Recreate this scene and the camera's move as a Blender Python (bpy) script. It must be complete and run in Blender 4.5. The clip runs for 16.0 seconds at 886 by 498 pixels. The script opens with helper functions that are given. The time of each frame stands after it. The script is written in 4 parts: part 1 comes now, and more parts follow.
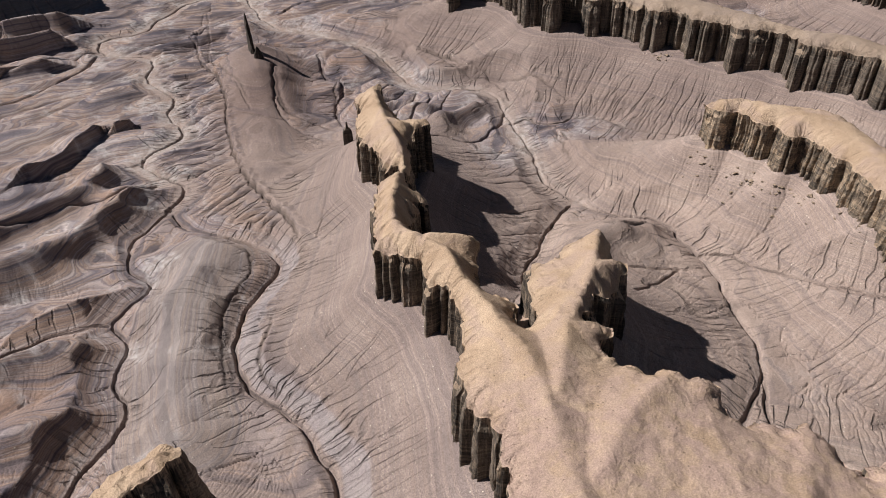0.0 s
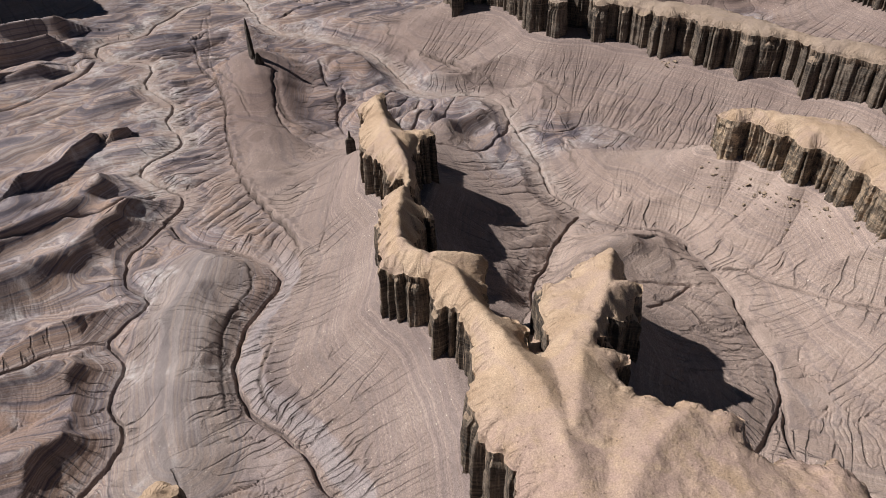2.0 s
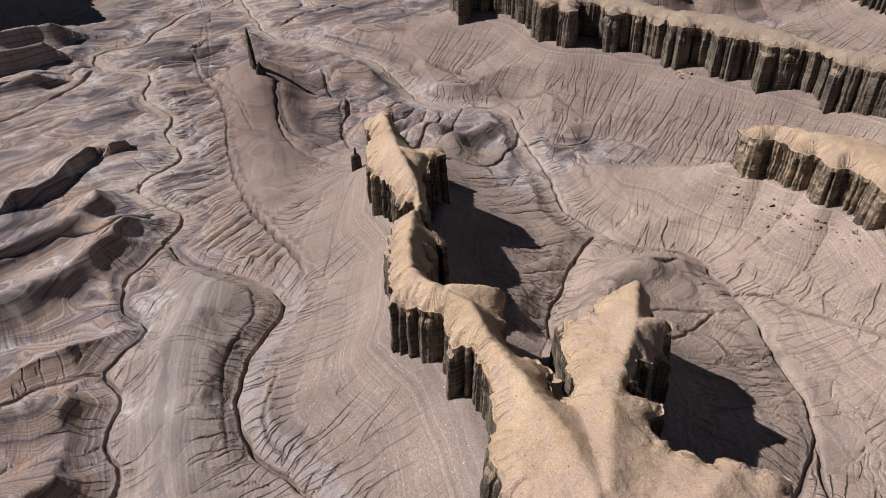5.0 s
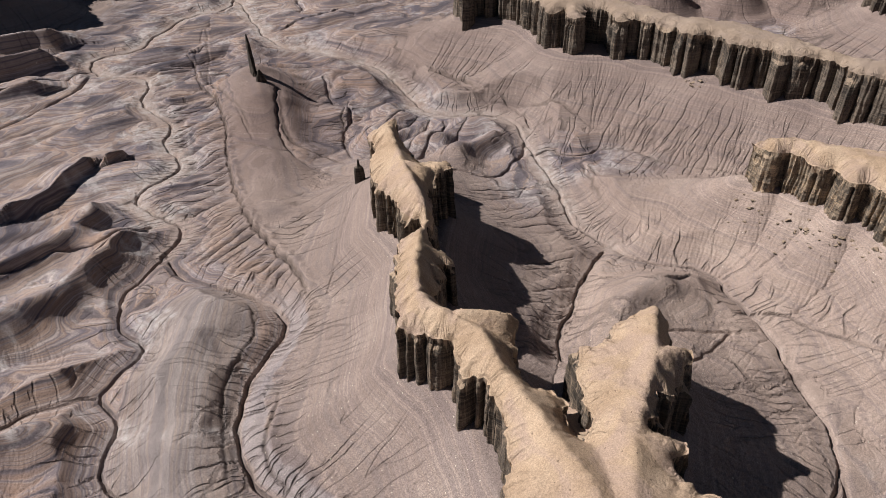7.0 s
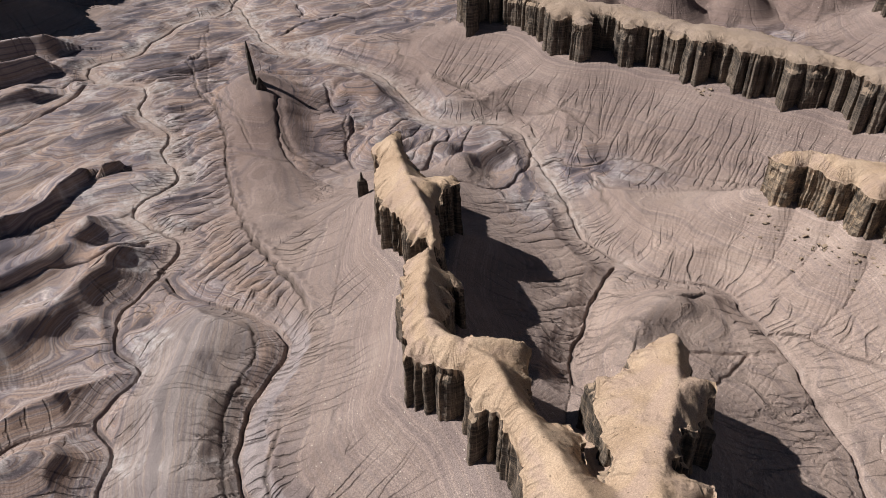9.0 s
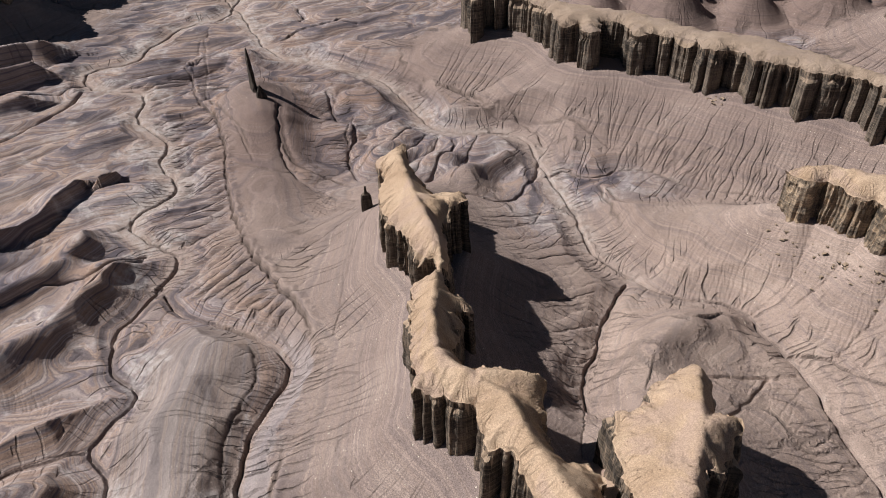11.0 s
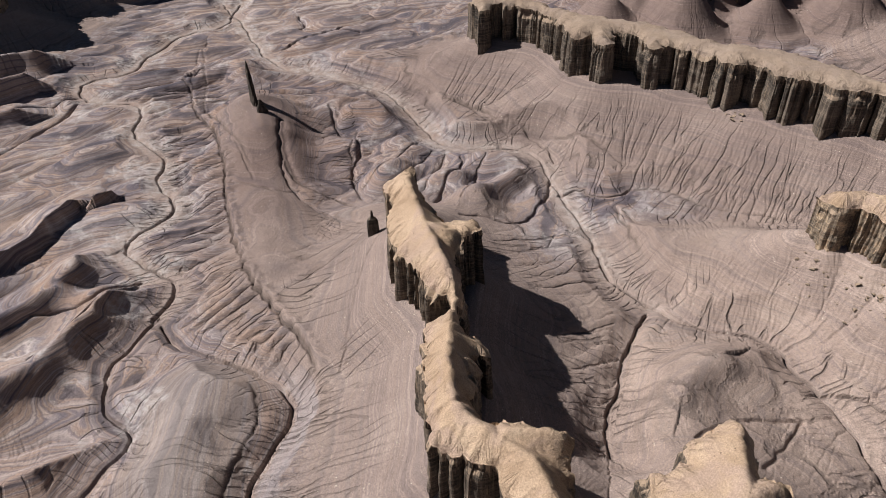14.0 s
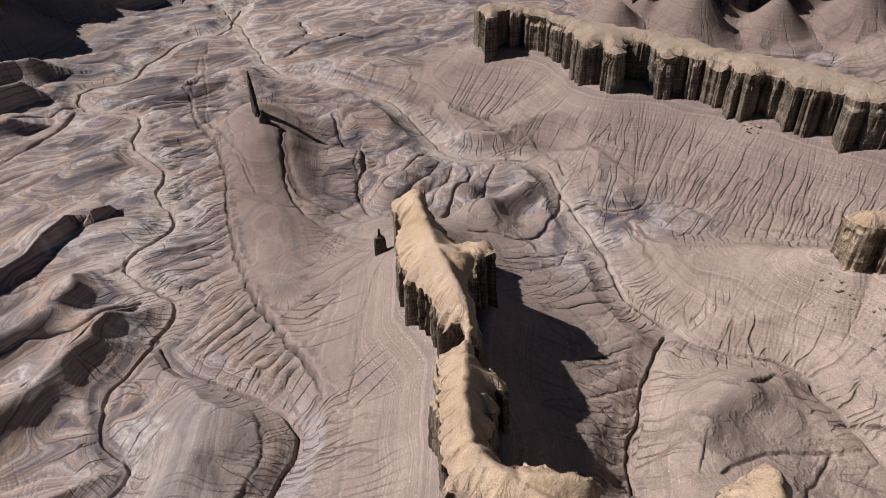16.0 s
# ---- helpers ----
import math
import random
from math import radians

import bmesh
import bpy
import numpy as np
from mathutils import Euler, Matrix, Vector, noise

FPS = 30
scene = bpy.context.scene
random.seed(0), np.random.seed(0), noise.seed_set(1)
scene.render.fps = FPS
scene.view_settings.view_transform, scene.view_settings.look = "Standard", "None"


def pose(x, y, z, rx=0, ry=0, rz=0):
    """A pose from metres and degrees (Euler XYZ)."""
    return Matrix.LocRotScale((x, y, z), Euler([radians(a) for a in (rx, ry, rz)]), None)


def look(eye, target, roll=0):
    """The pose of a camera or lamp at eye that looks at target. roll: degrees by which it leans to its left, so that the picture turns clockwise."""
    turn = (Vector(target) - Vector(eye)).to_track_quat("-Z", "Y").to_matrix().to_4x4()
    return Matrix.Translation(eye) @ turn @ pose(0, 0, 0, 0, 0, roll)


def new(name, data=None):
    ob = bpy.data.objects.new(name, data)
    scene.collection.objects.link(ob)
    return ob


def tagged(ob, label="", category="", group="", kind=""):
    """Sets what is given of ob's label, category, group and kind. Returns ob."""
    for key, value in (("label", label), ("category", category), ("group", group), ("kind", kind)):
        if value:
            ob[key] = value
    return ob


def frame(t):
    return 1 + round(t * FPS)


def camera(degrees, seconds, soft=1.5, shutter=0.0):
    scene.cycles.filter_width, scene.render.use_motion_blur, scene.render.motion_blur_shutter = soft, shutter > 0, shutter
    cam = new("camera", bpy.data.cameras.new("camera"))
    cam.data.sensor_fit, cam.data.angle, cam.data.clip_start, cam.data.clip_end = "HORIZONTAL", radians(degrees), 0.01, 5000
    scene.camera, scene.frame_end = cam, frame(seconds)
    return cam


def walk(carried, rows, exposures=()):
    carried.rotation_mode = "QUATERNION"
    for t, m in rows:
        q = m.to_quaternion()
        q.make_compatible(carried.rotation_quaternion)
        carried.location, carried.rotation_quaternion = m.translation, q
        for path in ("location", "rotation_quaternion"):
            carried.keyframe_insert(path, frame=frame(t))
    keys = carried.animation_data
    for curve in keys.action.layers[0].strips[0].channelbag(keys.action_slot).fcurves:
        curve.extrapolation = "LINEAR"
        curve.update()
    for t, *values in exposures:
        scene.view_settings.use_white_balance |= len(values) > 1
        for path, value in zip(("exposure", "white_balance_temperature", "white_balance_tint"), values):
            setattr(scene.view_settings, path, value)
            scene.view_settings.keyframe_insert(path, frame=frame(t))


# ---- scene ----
# the drone: seconds, place in metres, turn in degrees
cam = camera(65.5, 16.0, 0.7)
ROWS = [
    (0.0, 0.000, 0.000, 142.000, 53.051, 1.875, -1.409),
    (0.5, -0.342, 1.841, 142.032, 53.038, 1.877, -1.393),
    (1.0, -0.756, 3.732, 142.069, 53.031, 1.880, -1.402),
    (1.5, -1.194, 5.713, 142.126, 53.038, 1.875, -1.409),
    (2.0, -1.675, 7.718, 142.175, 53.038, 1.886, -1.418),
    (2.5, -2.173, 9.754, 142.244, 53.051, 1.894, -1.418),
    (3.0, -2.683, 11.784, 142.307, 53.058, 1.894, -1.418),
    (3.5, -3.223, 13.846, 142.326, 53.051, 1.903, -1.418),
    (4.0, -3.799, 15.919, 142.373, 53.051, 1.897, -1.426),
    (6.5, -6.446, 26.567, 142.673, 53.051, 1.862, -1.465),
    (7.0, -6.896, 28.743, 142.725, 53.051, 1.868, -1.481),
    (7.5, -7.370, 30.928, 142.791, 53.057, 1.886, -1.506),
    (8.0, -7.856, 33.116, 142.849, 53.064, 1.889, -1.514),
    (8.5, -8.324, 35.316, 142.879, 53.064, 1.895, -1.530),
    (9.0, -8.816, 37.510, 142.902, 53.063, 1.912, -1.554),
    (11.5, -11.247, 48.923, 143.126, 53.056, 1.919, -1.594),
    (12.0, -11.721, 51.236, 143.210, 53.056, 1.917, -1.610),
    (12.5, -12.244, 53.578, 143.293, 53.063, 1.908, -1.610),
    (13.0, -12.778, 55.984, 143.367, 53.063, 1.903, -1.618),
    (13.5, -13.306, 58.415, 143.434, 53.069, 1.906, -1.626),
    (14.0, -13.942, 60.815, 143.522, 53.069, 1.912, -1.642),
    (14.5, -14.578, 63.228, 143.575, 53.089, 1.946, -1.667),
    (15.0, -15.316, 65.657, 143.628, 53.089, 1.947, -1.691),
    (15.5, -16.066, 68.123, 143.679, 53.096, 1.958, -1.699),
    (16.0, -16.799, 70.649, 143.729, 53.102, 1.970, -1.707),
]
walk(cam, [(t, pose(x, y, z, rx, ry, rz)) for t, x, y, z, rx, ry, rz in ROWS])

# ---- world and sun ----
SUN_AZ, SUN_EL = radians(-77), radians(46)   # azimuth from +y towards +x
to_sun = Vector((math.sin(SUN_AZ) * math.cos(SUN_EL), math.cos(SUN_AZ) * math.cos(SUN_EL), math.sin(SUN_EL)))
world = bpy.data.worlds.new("world")
scene.world = world
world.use_nodes = True
sky = world.node_tree.nodes.new("ShaderNodeTexSky")
sky.sky_type, sky.sun_disc = "NISHITA", False
sky.sun_elevation, sky.sun_rotation = SUN_EL, SUN_AZ
sky.altitude, sky.dust_density, sky.air_density = 1500, 0.2, 1.0
background = world.node_tree.nodes["Background"]
background.inputs["Strength"].default_value = 0.019
world.node_tree.links.new(sky.outputs[0], background.inputs["Color"])
lamp = bpy.data.lights.new("sun", "SUN")
lamp.energy, lamp.angle, lamp.color = 5.0, radians(0.53), (1.0, 0.945, 0.902)
sun = new("sun", lamp)
sun.matrix_world = look(Vector((0, 0, 400)) + to_sun, (0, 0, 400))
scene.view_settings.exposure = 0.22


# ---- noise and lines ----
PERM = np.random.RandomState(7).permutation(4096)
ANGLE = np.random.RandomState(8).rand(4096) * 2 * np.pi
GX, GY = np.cos(ANGLE), np.sin(ANGLE)


def perlin(x, y, seed=0):
    """Gradient noise, about -0.7 to 0.7."""
    x, y = np.asarray(x, float), np.asarray(y, float)
    xi, yi = np.floor(x).astype(np.int64), np.floor(y).astype(np.int64)
    xf, yf = x - xi, y - yi
    u, v = xf * xf * xf * (xf * (xf * 6 - 15) + 10), yf * yf * yf * (yf * (yf * 6 - 15) + 10)

    def corner(dx, dy):
        h = PERM[(PERM[(xi + dx + seed * 131) & 4095] + yi + dy) & 4095]
        return GX[h] * (xf - dx) + GY[h] * (yf - dy)
    a = corner(0, 0) * (1 - u) + corner(1, 0) * u
    b = corner(0, 1) * (1 - u) + corner(1, 1) * u
    return a * (1 - v) + b * v


def fbm(x, y, octaves=4, seed=0, gain=0.5):
    total, amp, f = 0.0, 1.0, 1.0
    for o in range(octaves):
        total = total + amp * perlin(x * f, y * f, seed + o)
        amp, f = amp * gain, f * 2.03
    return total


def along(X, Y, pts, closed=False):
    """Distance to a polyline, how far along it the nearest place lies (metres), and the side (+1: left of its direction)."""
    pts = np.asarray(pts, float)
    if closed:
        pts = np.vstack([pts, pts[:1]])
    best = np.full(X.shape, 1e18)
    s = np.zeros(X.shape)
    side = np.ones(X.shape)
    run = 0.0
    for (ax, ay), (bx, by) in zip(pts[:-1], pts[1:]):
        dx, dy = bx - ax, by - ay
        length = math.hypot(dx, dy)
        t = np.clip(((X - ax) * dx + (Y - ay) * dy) / (length * length), 0, 1)
        ex, ey = X - ax - t * dx, Y - ay - t * dy
        d2 = ex * ex + ey * ey
        near = d2 < best
        best = np.where(near, d2, best)
        s = np.where(near, run + t * length, s)
        side = np.where(near, np.sign(dx * ey - dy * ex), side)
        run += length
    return np.sqrt(best), s, side


def inside(X, Y, pts):
    """Whether points lie in a polygon."""
    pts = np.asarray(pts, float)
    hit = np.zeros(X.shape, bool)
    for (ax, ay), (bx, by) in zip(pts, np.roll(pts, -1, 0)):
        if ay != by:
            hit ^= ((ay > Y) != (by > Y)) & (X < (bx - ax) * (Y - ay) / (by - ay) + ax)
    return hit


def outer(X, Y, pts):
    d, s, _ = along(X, Y, pts, True)
    return np.where(inside(X, Y, pts), 0.0, d), s


def smooth(a, lo, hi):
    t = np.clip((a - lo) / (hi - lo), 0, 1)
    return t * t * (3 - 2 * t)


def rounded(pts, times=1):
    """Cuts the corners of a polyline."""
    pts = np.asarray(pts, float)
    for _ in range(times):
        a, b = pts[:-1], pts[1:]
        mid = np.empty((2 * len(a), 2))
        mid[0::2], mid[1::2] = 0.75 * a + 0.25 * b, 0.25 * a + 0.75 * b
        pts = np.vstack([pts[:1], mid, pts[-1:]])
    return pts


# ---- plan: rims of the rock fins, in metres ----
FIN_WEST = [(-21.5, 250.2), (-26.2, 247.4), (-31.2, 243.6), (-31.0, 239.8), (-28.6, 239.5), (-28.8, 233.0), (-29.0, 226.3), (-28.5, 218.5), (-25.5, 209.4), (-22.4, 203.8),
            (-19.3, 197.6), (-18.3, 194.4), (-14.2, 193.2), (-13.6, 189.0), (-12.4, 184.0), (-12.8, 180.5), (-18.8, 177.5), (-18.4, 169.9), (-17.0, 165.1),
            (-18.4, 156.4), (-18.4, 148.2), (-17.0, 144.2), (-13.7, 141.4), (-10.4, 139.9), (-5.6, 137.4), (-4.9, 131.8), (-4.0, 129.3),
            (-0.9, 125.5), (1.8, 124.6), (1.9, 117.1), (3.3, 112.6), (3.3, 104.6), (2.9, 97.4), (4.4, 93.1), (3.9, 89.3), (5.2, 84.1),
            (7.7, 83.6), (7.3, 80.6), (9.9, 79.1), (9.1, 75.4), (9.9, 69.5), (8.8, 65.8), (9.5, 50.0), (14.0, 36.0)]
FIN_EAST = [(40.0, 30.0), (78.0, 40.0), (88.0, 62.0), (80.0, 74.0), (75.5, 72.5), (71.5, 68.8), (69.6, 68.7), (69.2, 73.7), (68.6, 77.9),
            (63.3, 80.2), (57.0, 80.7), (54.0, 79.3), (51.9, 79.6), (51.2, 82.0), (52.5, 88.1), (48.4, 89.6), (45.0, 88.2), (40.9, 94.2), (38.5, 91.6),
            (36.3, 91.2), (35.2, 94.0), (31.5, 96.5), (30.2, 99.1), (31.2, 101.4), (36.4, 103.3), (31.2, 105.7), (28.6, 108.6), (30.7, 113.4), (34.1, 119.2),
            (38.9, 119.8), (38.4, 123.5), (41.0, 126.0), (44.9, 129.4), (42.0, 130.6), (43.2, 134.4), (41.2, 137.7), (42.7, 143.9), (41.5, 145.3), (38.3, 144.7),
            (35.0, 141.9), (30.3, 141.5), (30.3, 137.0), (24.8, 134.6), (21.0, 129.3), (19.6, 125.3), (20.6, 119.0), (20.8, 114.0), (20.6, 108.0)]
FIN_BACK = [(18.5, 106.4), (15.9, 108.9), (14.8, 112.8), (16.5, 119.5), (13.5, 122.1), (9.6, 122.9), (9.2, 125.4), (5.5, 131.2), (8.6, 137.4),
            (9.7, 142.6), (5.4, 144.2), (2.6, 147.0), (-1.9, 146.5), (-6.3, 147.6), (-7.4, 150.0), (-9.4, 154.2), (-6.6, 158.7),
            (-10.2, 161.2), (-5.2, 164.5), (-9.4, 168.2), (-2.2, 171.4), (-8.6, 174.2), (-10.6, 176.8), (-10.9, 180.4), (-10.2, 185.5),
            (-10.6, 191.5), (-8.0, 197.0), (-11.2, 201.0), (-11.3, 207.5), (-5.5, 211.0), (-2.4, 213.5), (-2.2, 219.2), (-6.5, 222.5), (-11.6, 221.0),
            (-16.5, 228.0), (-18.7, 231.5), (-20.0, 238.5)]
MAIN = FIN_WEST + FIN_EAST + FIN_BACK
CRESTS = [[(-21.5, 249.0), (-22.5, 237.1), (-20.7, 226.7), (-18.2, 213.3), (-14.3, 201.2), (-11.4, 191.4), (-11.6, 182.7), (-12.6, 175.0),
           (-13.4, 160.6), (-12.6, 149.5), (-6.7, 142.4), (0.4, 135.4), (3.6, 125.0), (10.8, 106.4), (15.3, 95.2), (17.5, 84.0), (20.0, 60.0), (26.0, 40.0)],
          [(39.6, 141.0), (34.8, 125.0), (29.9, 113.4), (25.0, 103.5), (22.9, 94.7), (20.0, 84.0)], [(51.0, 86.5), (42.0, 88.0), (33.0, 80.0), (24.0, 66.0)],
          [(63.0, 77.0), (60.0, 69.4), (54.0, 55.0)], [(35.5, 103.0), (30.0, 103.2), (25.0, 103.5)], [(44.0, 129.2), (36.0, 126.0)], [(-3.0, 211.5), (-12.0, 210.0), (-18.0, 213.0)], [(7.5, 141.5), (-3.0, 142.0)]]
SPUR = [(95.7, 228.8), (98.7, 226.2), (101.6, 221.3), (106.4, 220.8), (108.6, 216.1), (110.7, 211.6), (115.4, 209.0), (115.7, 200.8),
        (120.1, 200.4), (122.9, 196.2), (125.1, 189.6), (126.3, 181.3), (127.1, 172.8), (127.5, 164.9), (130.0, 150.0), (140.0, 130.0),
        (165.0, 120.0), (160.0, 150.0), (146.0, 172.0), (139.5, 186.3), (138.0, 203.0), (136.0, 210.3), (131.0, 215.2), (123.2, 219.5),
        (115.5, 224.9), (106.5, 228.7)]
BUTTE = [(7.5, 404.0), (9.0, 394.0), (13.5, 392.0), (16.0, 402.5), (26.0, 400.0), (36.0, 393.0), (44.0, 383.0), (45.5, 366.0), (47.5, 351.0), (53.5, 350.5), (56.5, 357.0),
         (55.5, 346.5), (57.0, 341.5), (61.0, 340.0), (63.5, 346.0), (66.0, 358.0), (73.0, 356.0), (76.5, 344.0), (77.5, 335.0), (83.0, 337.0),
         (90.0, 333.5), (95.0, 331.0), (100.0, 325.0), (101.5, 317.5), (107.0, 316.5), (113.0, 315.0), (114.5, 305.0), (119.0, 301.5),
         (124.0, 298.5), (130.0, 293.5), (137.0, 288.5), (143.6, 285.5), (150.0, 272.5), (166.0, 257.0), (176.0, 247.0), (190.0, 235.0),
         (200.0, 245.0), (180.0, 262.0), (170.0, 274.0), (152.0, 286.0), (146.0, 298.0), (139.0, 309.0), (129.0, 324.0), (108.0, 333.5),
         (97.0, 344.0), (81.0, 365.0), (68.0, 371.0), (48.0, 386.0), (38.0, 400.0), (26.0, 410.0), (12.0, 413.0)]
NEAR_FIN = [(-76.0, 50.0), (-72.5, 64.0), (-68.5, 72.0), (-61.0, 77.5), (-53.0, 80.2), (-48.6, 78.4), (-51.5, 76.2), (-57.0, 74.2), (-60.2, 69.5),
            (-59.5, 60.0), (-62.0, 42.0)]
FAR_BUTTE = [(232.0, 408.0), (229.0, 392.0), (236.0, 372.0), (246.0, 352.0), (262.0, 340.0), (290.0, 350.0), (285.0, 400.0), (255.0, 425.0)]
CONES = [([(132, 457), (135, 457), (132, 468), (129, 468)], 33.0, 18.0), ([(177, 452), (179, 452), (181, 458), (179, 458)], 26.0, 17.0),
         ([(222, 447), (225, 447), (228, 456), (225, 456)], 34.0, 19.0), ([(92, 470), (94, 470), (90, 480), (88, 480)], 23.0, 15.0)]
SPIRE_FOOT = [(-98, 354), (-91, 355), (-84, 322), (-75, 272), (-64, 240), (-70, 238), (-85, 290)]
DOME_FOOT = [(52, 248), (60, 249), (84, 243), (94, 228), (80, 234), (62, 241)]
BACK_BUTTE = [(98.0, 492.0), (110.0, 477.0), (121.0, 478.0), (128.0, 494.0), (148.0, 486.0), (157.0, 474.0), (165.0, 476.0), (172.0, 494.0), (194.0, 486.0),
              (202.0, 472.0), (212.0, 474.0), (220.0, 492.0), (260.0, 480.0), (300.0, 500.0), (290.0, 570.0), (100.0, 570.0)]
MESA = [(-308.0, 452.0), (-287.0, 468.0), (-268.0, 487.0), (-284.0, 510.0), (-291.0, 533.0), (-268.0, 548.0), (-300.0, 600.0), (-380.0, 590.0),
        (-400.0, 480.0), (-350.0, 440.0)]

# the feet of the two long walls, without their spurs
MAIN_FOOT = [(-22, 252), (-30, 240), (-28.5, 210), (-18, 194), (-18.5, 150), (-5, 133), (3, 105), (9, 70), (12, 36), (78, 40), (80, 66), (66, 74), (50, 82),
             (32, 100), (42, 126), (41, 143), (27, 134), (20, 114), (16, 114), (6, 142), (-6, 150), (-6, 170), (-9, 190), (-4, 212), (-18, 230)]
BUTTE_FOOT = [(9, 405), (45, 380), (48, 352), (62, 341), (78, 337), (100, 322), (115, 306), (143, 286), (176, 247), (190, 235), (200, 245), (150, 290),
              (108, 334), (81, 365), (48, 386), (12, 413)]
BUTTE_FOOT = rounded(BUTTE_FOOT, 2)

# washes: line, height of the bed at both ends, half width of the bed, slope of its banks, depth of the cut
WASHES = [
    ([(-148.9, 560.0), (-148.9, 513.6), (-173.7, 504.9), (-179.3, 472.6), (-184.8, 458.1), (-186.3, 439.3), (-209.3, 428.4), (-205.2, 413.5),
      (-192.8, 401.8), (-167.1, 395.2), (-160.6, 379.6), (-157.9, 362.1), (-146.9, 345.0), (-135.6, 334.9), (-132.4, 314.9), (-118.7, 293.6),
      (-119.1, 286.5), (-131.8, 274.2), (-130.5, 263.7), (-115.5, 250.9), (-104.5, 246.4), (-102.6, 235.6), (-106.4, 227.6)], -7.0, -4.5, 2.6, 0.16, 1.1),
    ([(-106.4, 227.6), (-110.7, 213.5), (-114.1, 204.7), (-109.2, 190.4), (-106.0, 185.0), (-98.6, 180.8), (-97.4, 177.1), (-102.4, 168.3),
      (-104.4, 158.6), (-97.7, 153.5), (-93.9, 147.3), (-95.7, 140.5), (-92.9, 130.8), (-86.5, 125.5), (-85.4, 116.1), (-90.2, 106.0), (-91.1, 96.3),
      (-98.0, 70.0)], -4.5, 0.8, 0.7, 0.22, 1.0),
    ([(-104.0, 222.7), (-97.2, 213.5), (-86.5, 208.4), (-74.0, 202.0), (-63.8, 195.9), (-58.3, 189.1), (-55.3, 184.0), (-56.3, 177.0), (-58.9, 168.3),
      (-62.0, 160.2), (-62.0, 148.8), (-61.5, 141.8), (-57.8, 132.5), (-52.7, 124.1), (-42.8, 117.9), (-35.9, 110.4), (-32.3, 103.5), (-27.7, 98.5),
      (-25.6, 90.7), (-22.0, 70.0)], -4.0, 7.5, 0.5, 0.28, 1.8),
    ([(-150.0, 128.0), (-130.1, 144.7), (-124.9, 147.9), (-120.2, 152.4), (-113.1, 155.6), (-104.8, 158.9)], 2.0, -0.8, 0.4, 0.25, 0.9),
    ([(-160.0, 560.0), (-105.8, 444.0), (-97.4, 433.7), (-76.4, 426.8), (-48.6, 406.5), (-28.8, 380.8), (-19.5, 355.2), (-16.6, 338.9), (-3.2, 332.7),
      (21.0, 332.3), (32.6, 316.7), (33.6, 295.4), (35.2, 280.8), (40.2, 254.6), (42.9, 234.6), (50.5, 223.1)], -6.5, -4.2, 2.4, 0.13, 0.7),
    ([(50.5, 223.1), (58.0, 214.0), (65.9, 208.6), (77.6, 204.6), (82.6, 198.2), (81.2, 189.7), (84.9, 181.4), (86.8, 166.7), (85.6, 153.7),
      (85.4, 144.0), (85.8, 133.3), (83.4, 124.6), (79.3, 117.9), (75.8, 112.5), (70.4, 105.8)], -4.2, 5.5, 0.5, 0.2, 1.3),
    ([(83.7, 124.6), (77.8, 110.6), (77.2, 103.8), (84.0, 88.0)], 3.8, 8.0, 0.4, 0.25, 1.2),
    ([(48.5, 218.0), (40.6, 205.1), (34.3, 193.1), (32.4, 185.6), (25.9, 173.8), (25.0, 162.0)], -3.0, 3.0, 0.4, 0.25, 1.3),
    ([(33.8, 290.0), (42.9, 293.1), (45.4, 286.5), (57.0, 285.5), (61.5, 290.0), (76.4, 287.2), (83.8, 271.6), (95.8, 266.2), (107.3, 261.0),
      (140.0, 240.0)], -4.6, 4.0, 0.8, 0.2, 1.3),
    ([(83.1, 180.4), (93.6, 177.1), (96.8, 170.9), (109.6, 158.9), (127.8, 145.0)], 0.3, 9.0, 0.4, 0.25, 0.8),
]
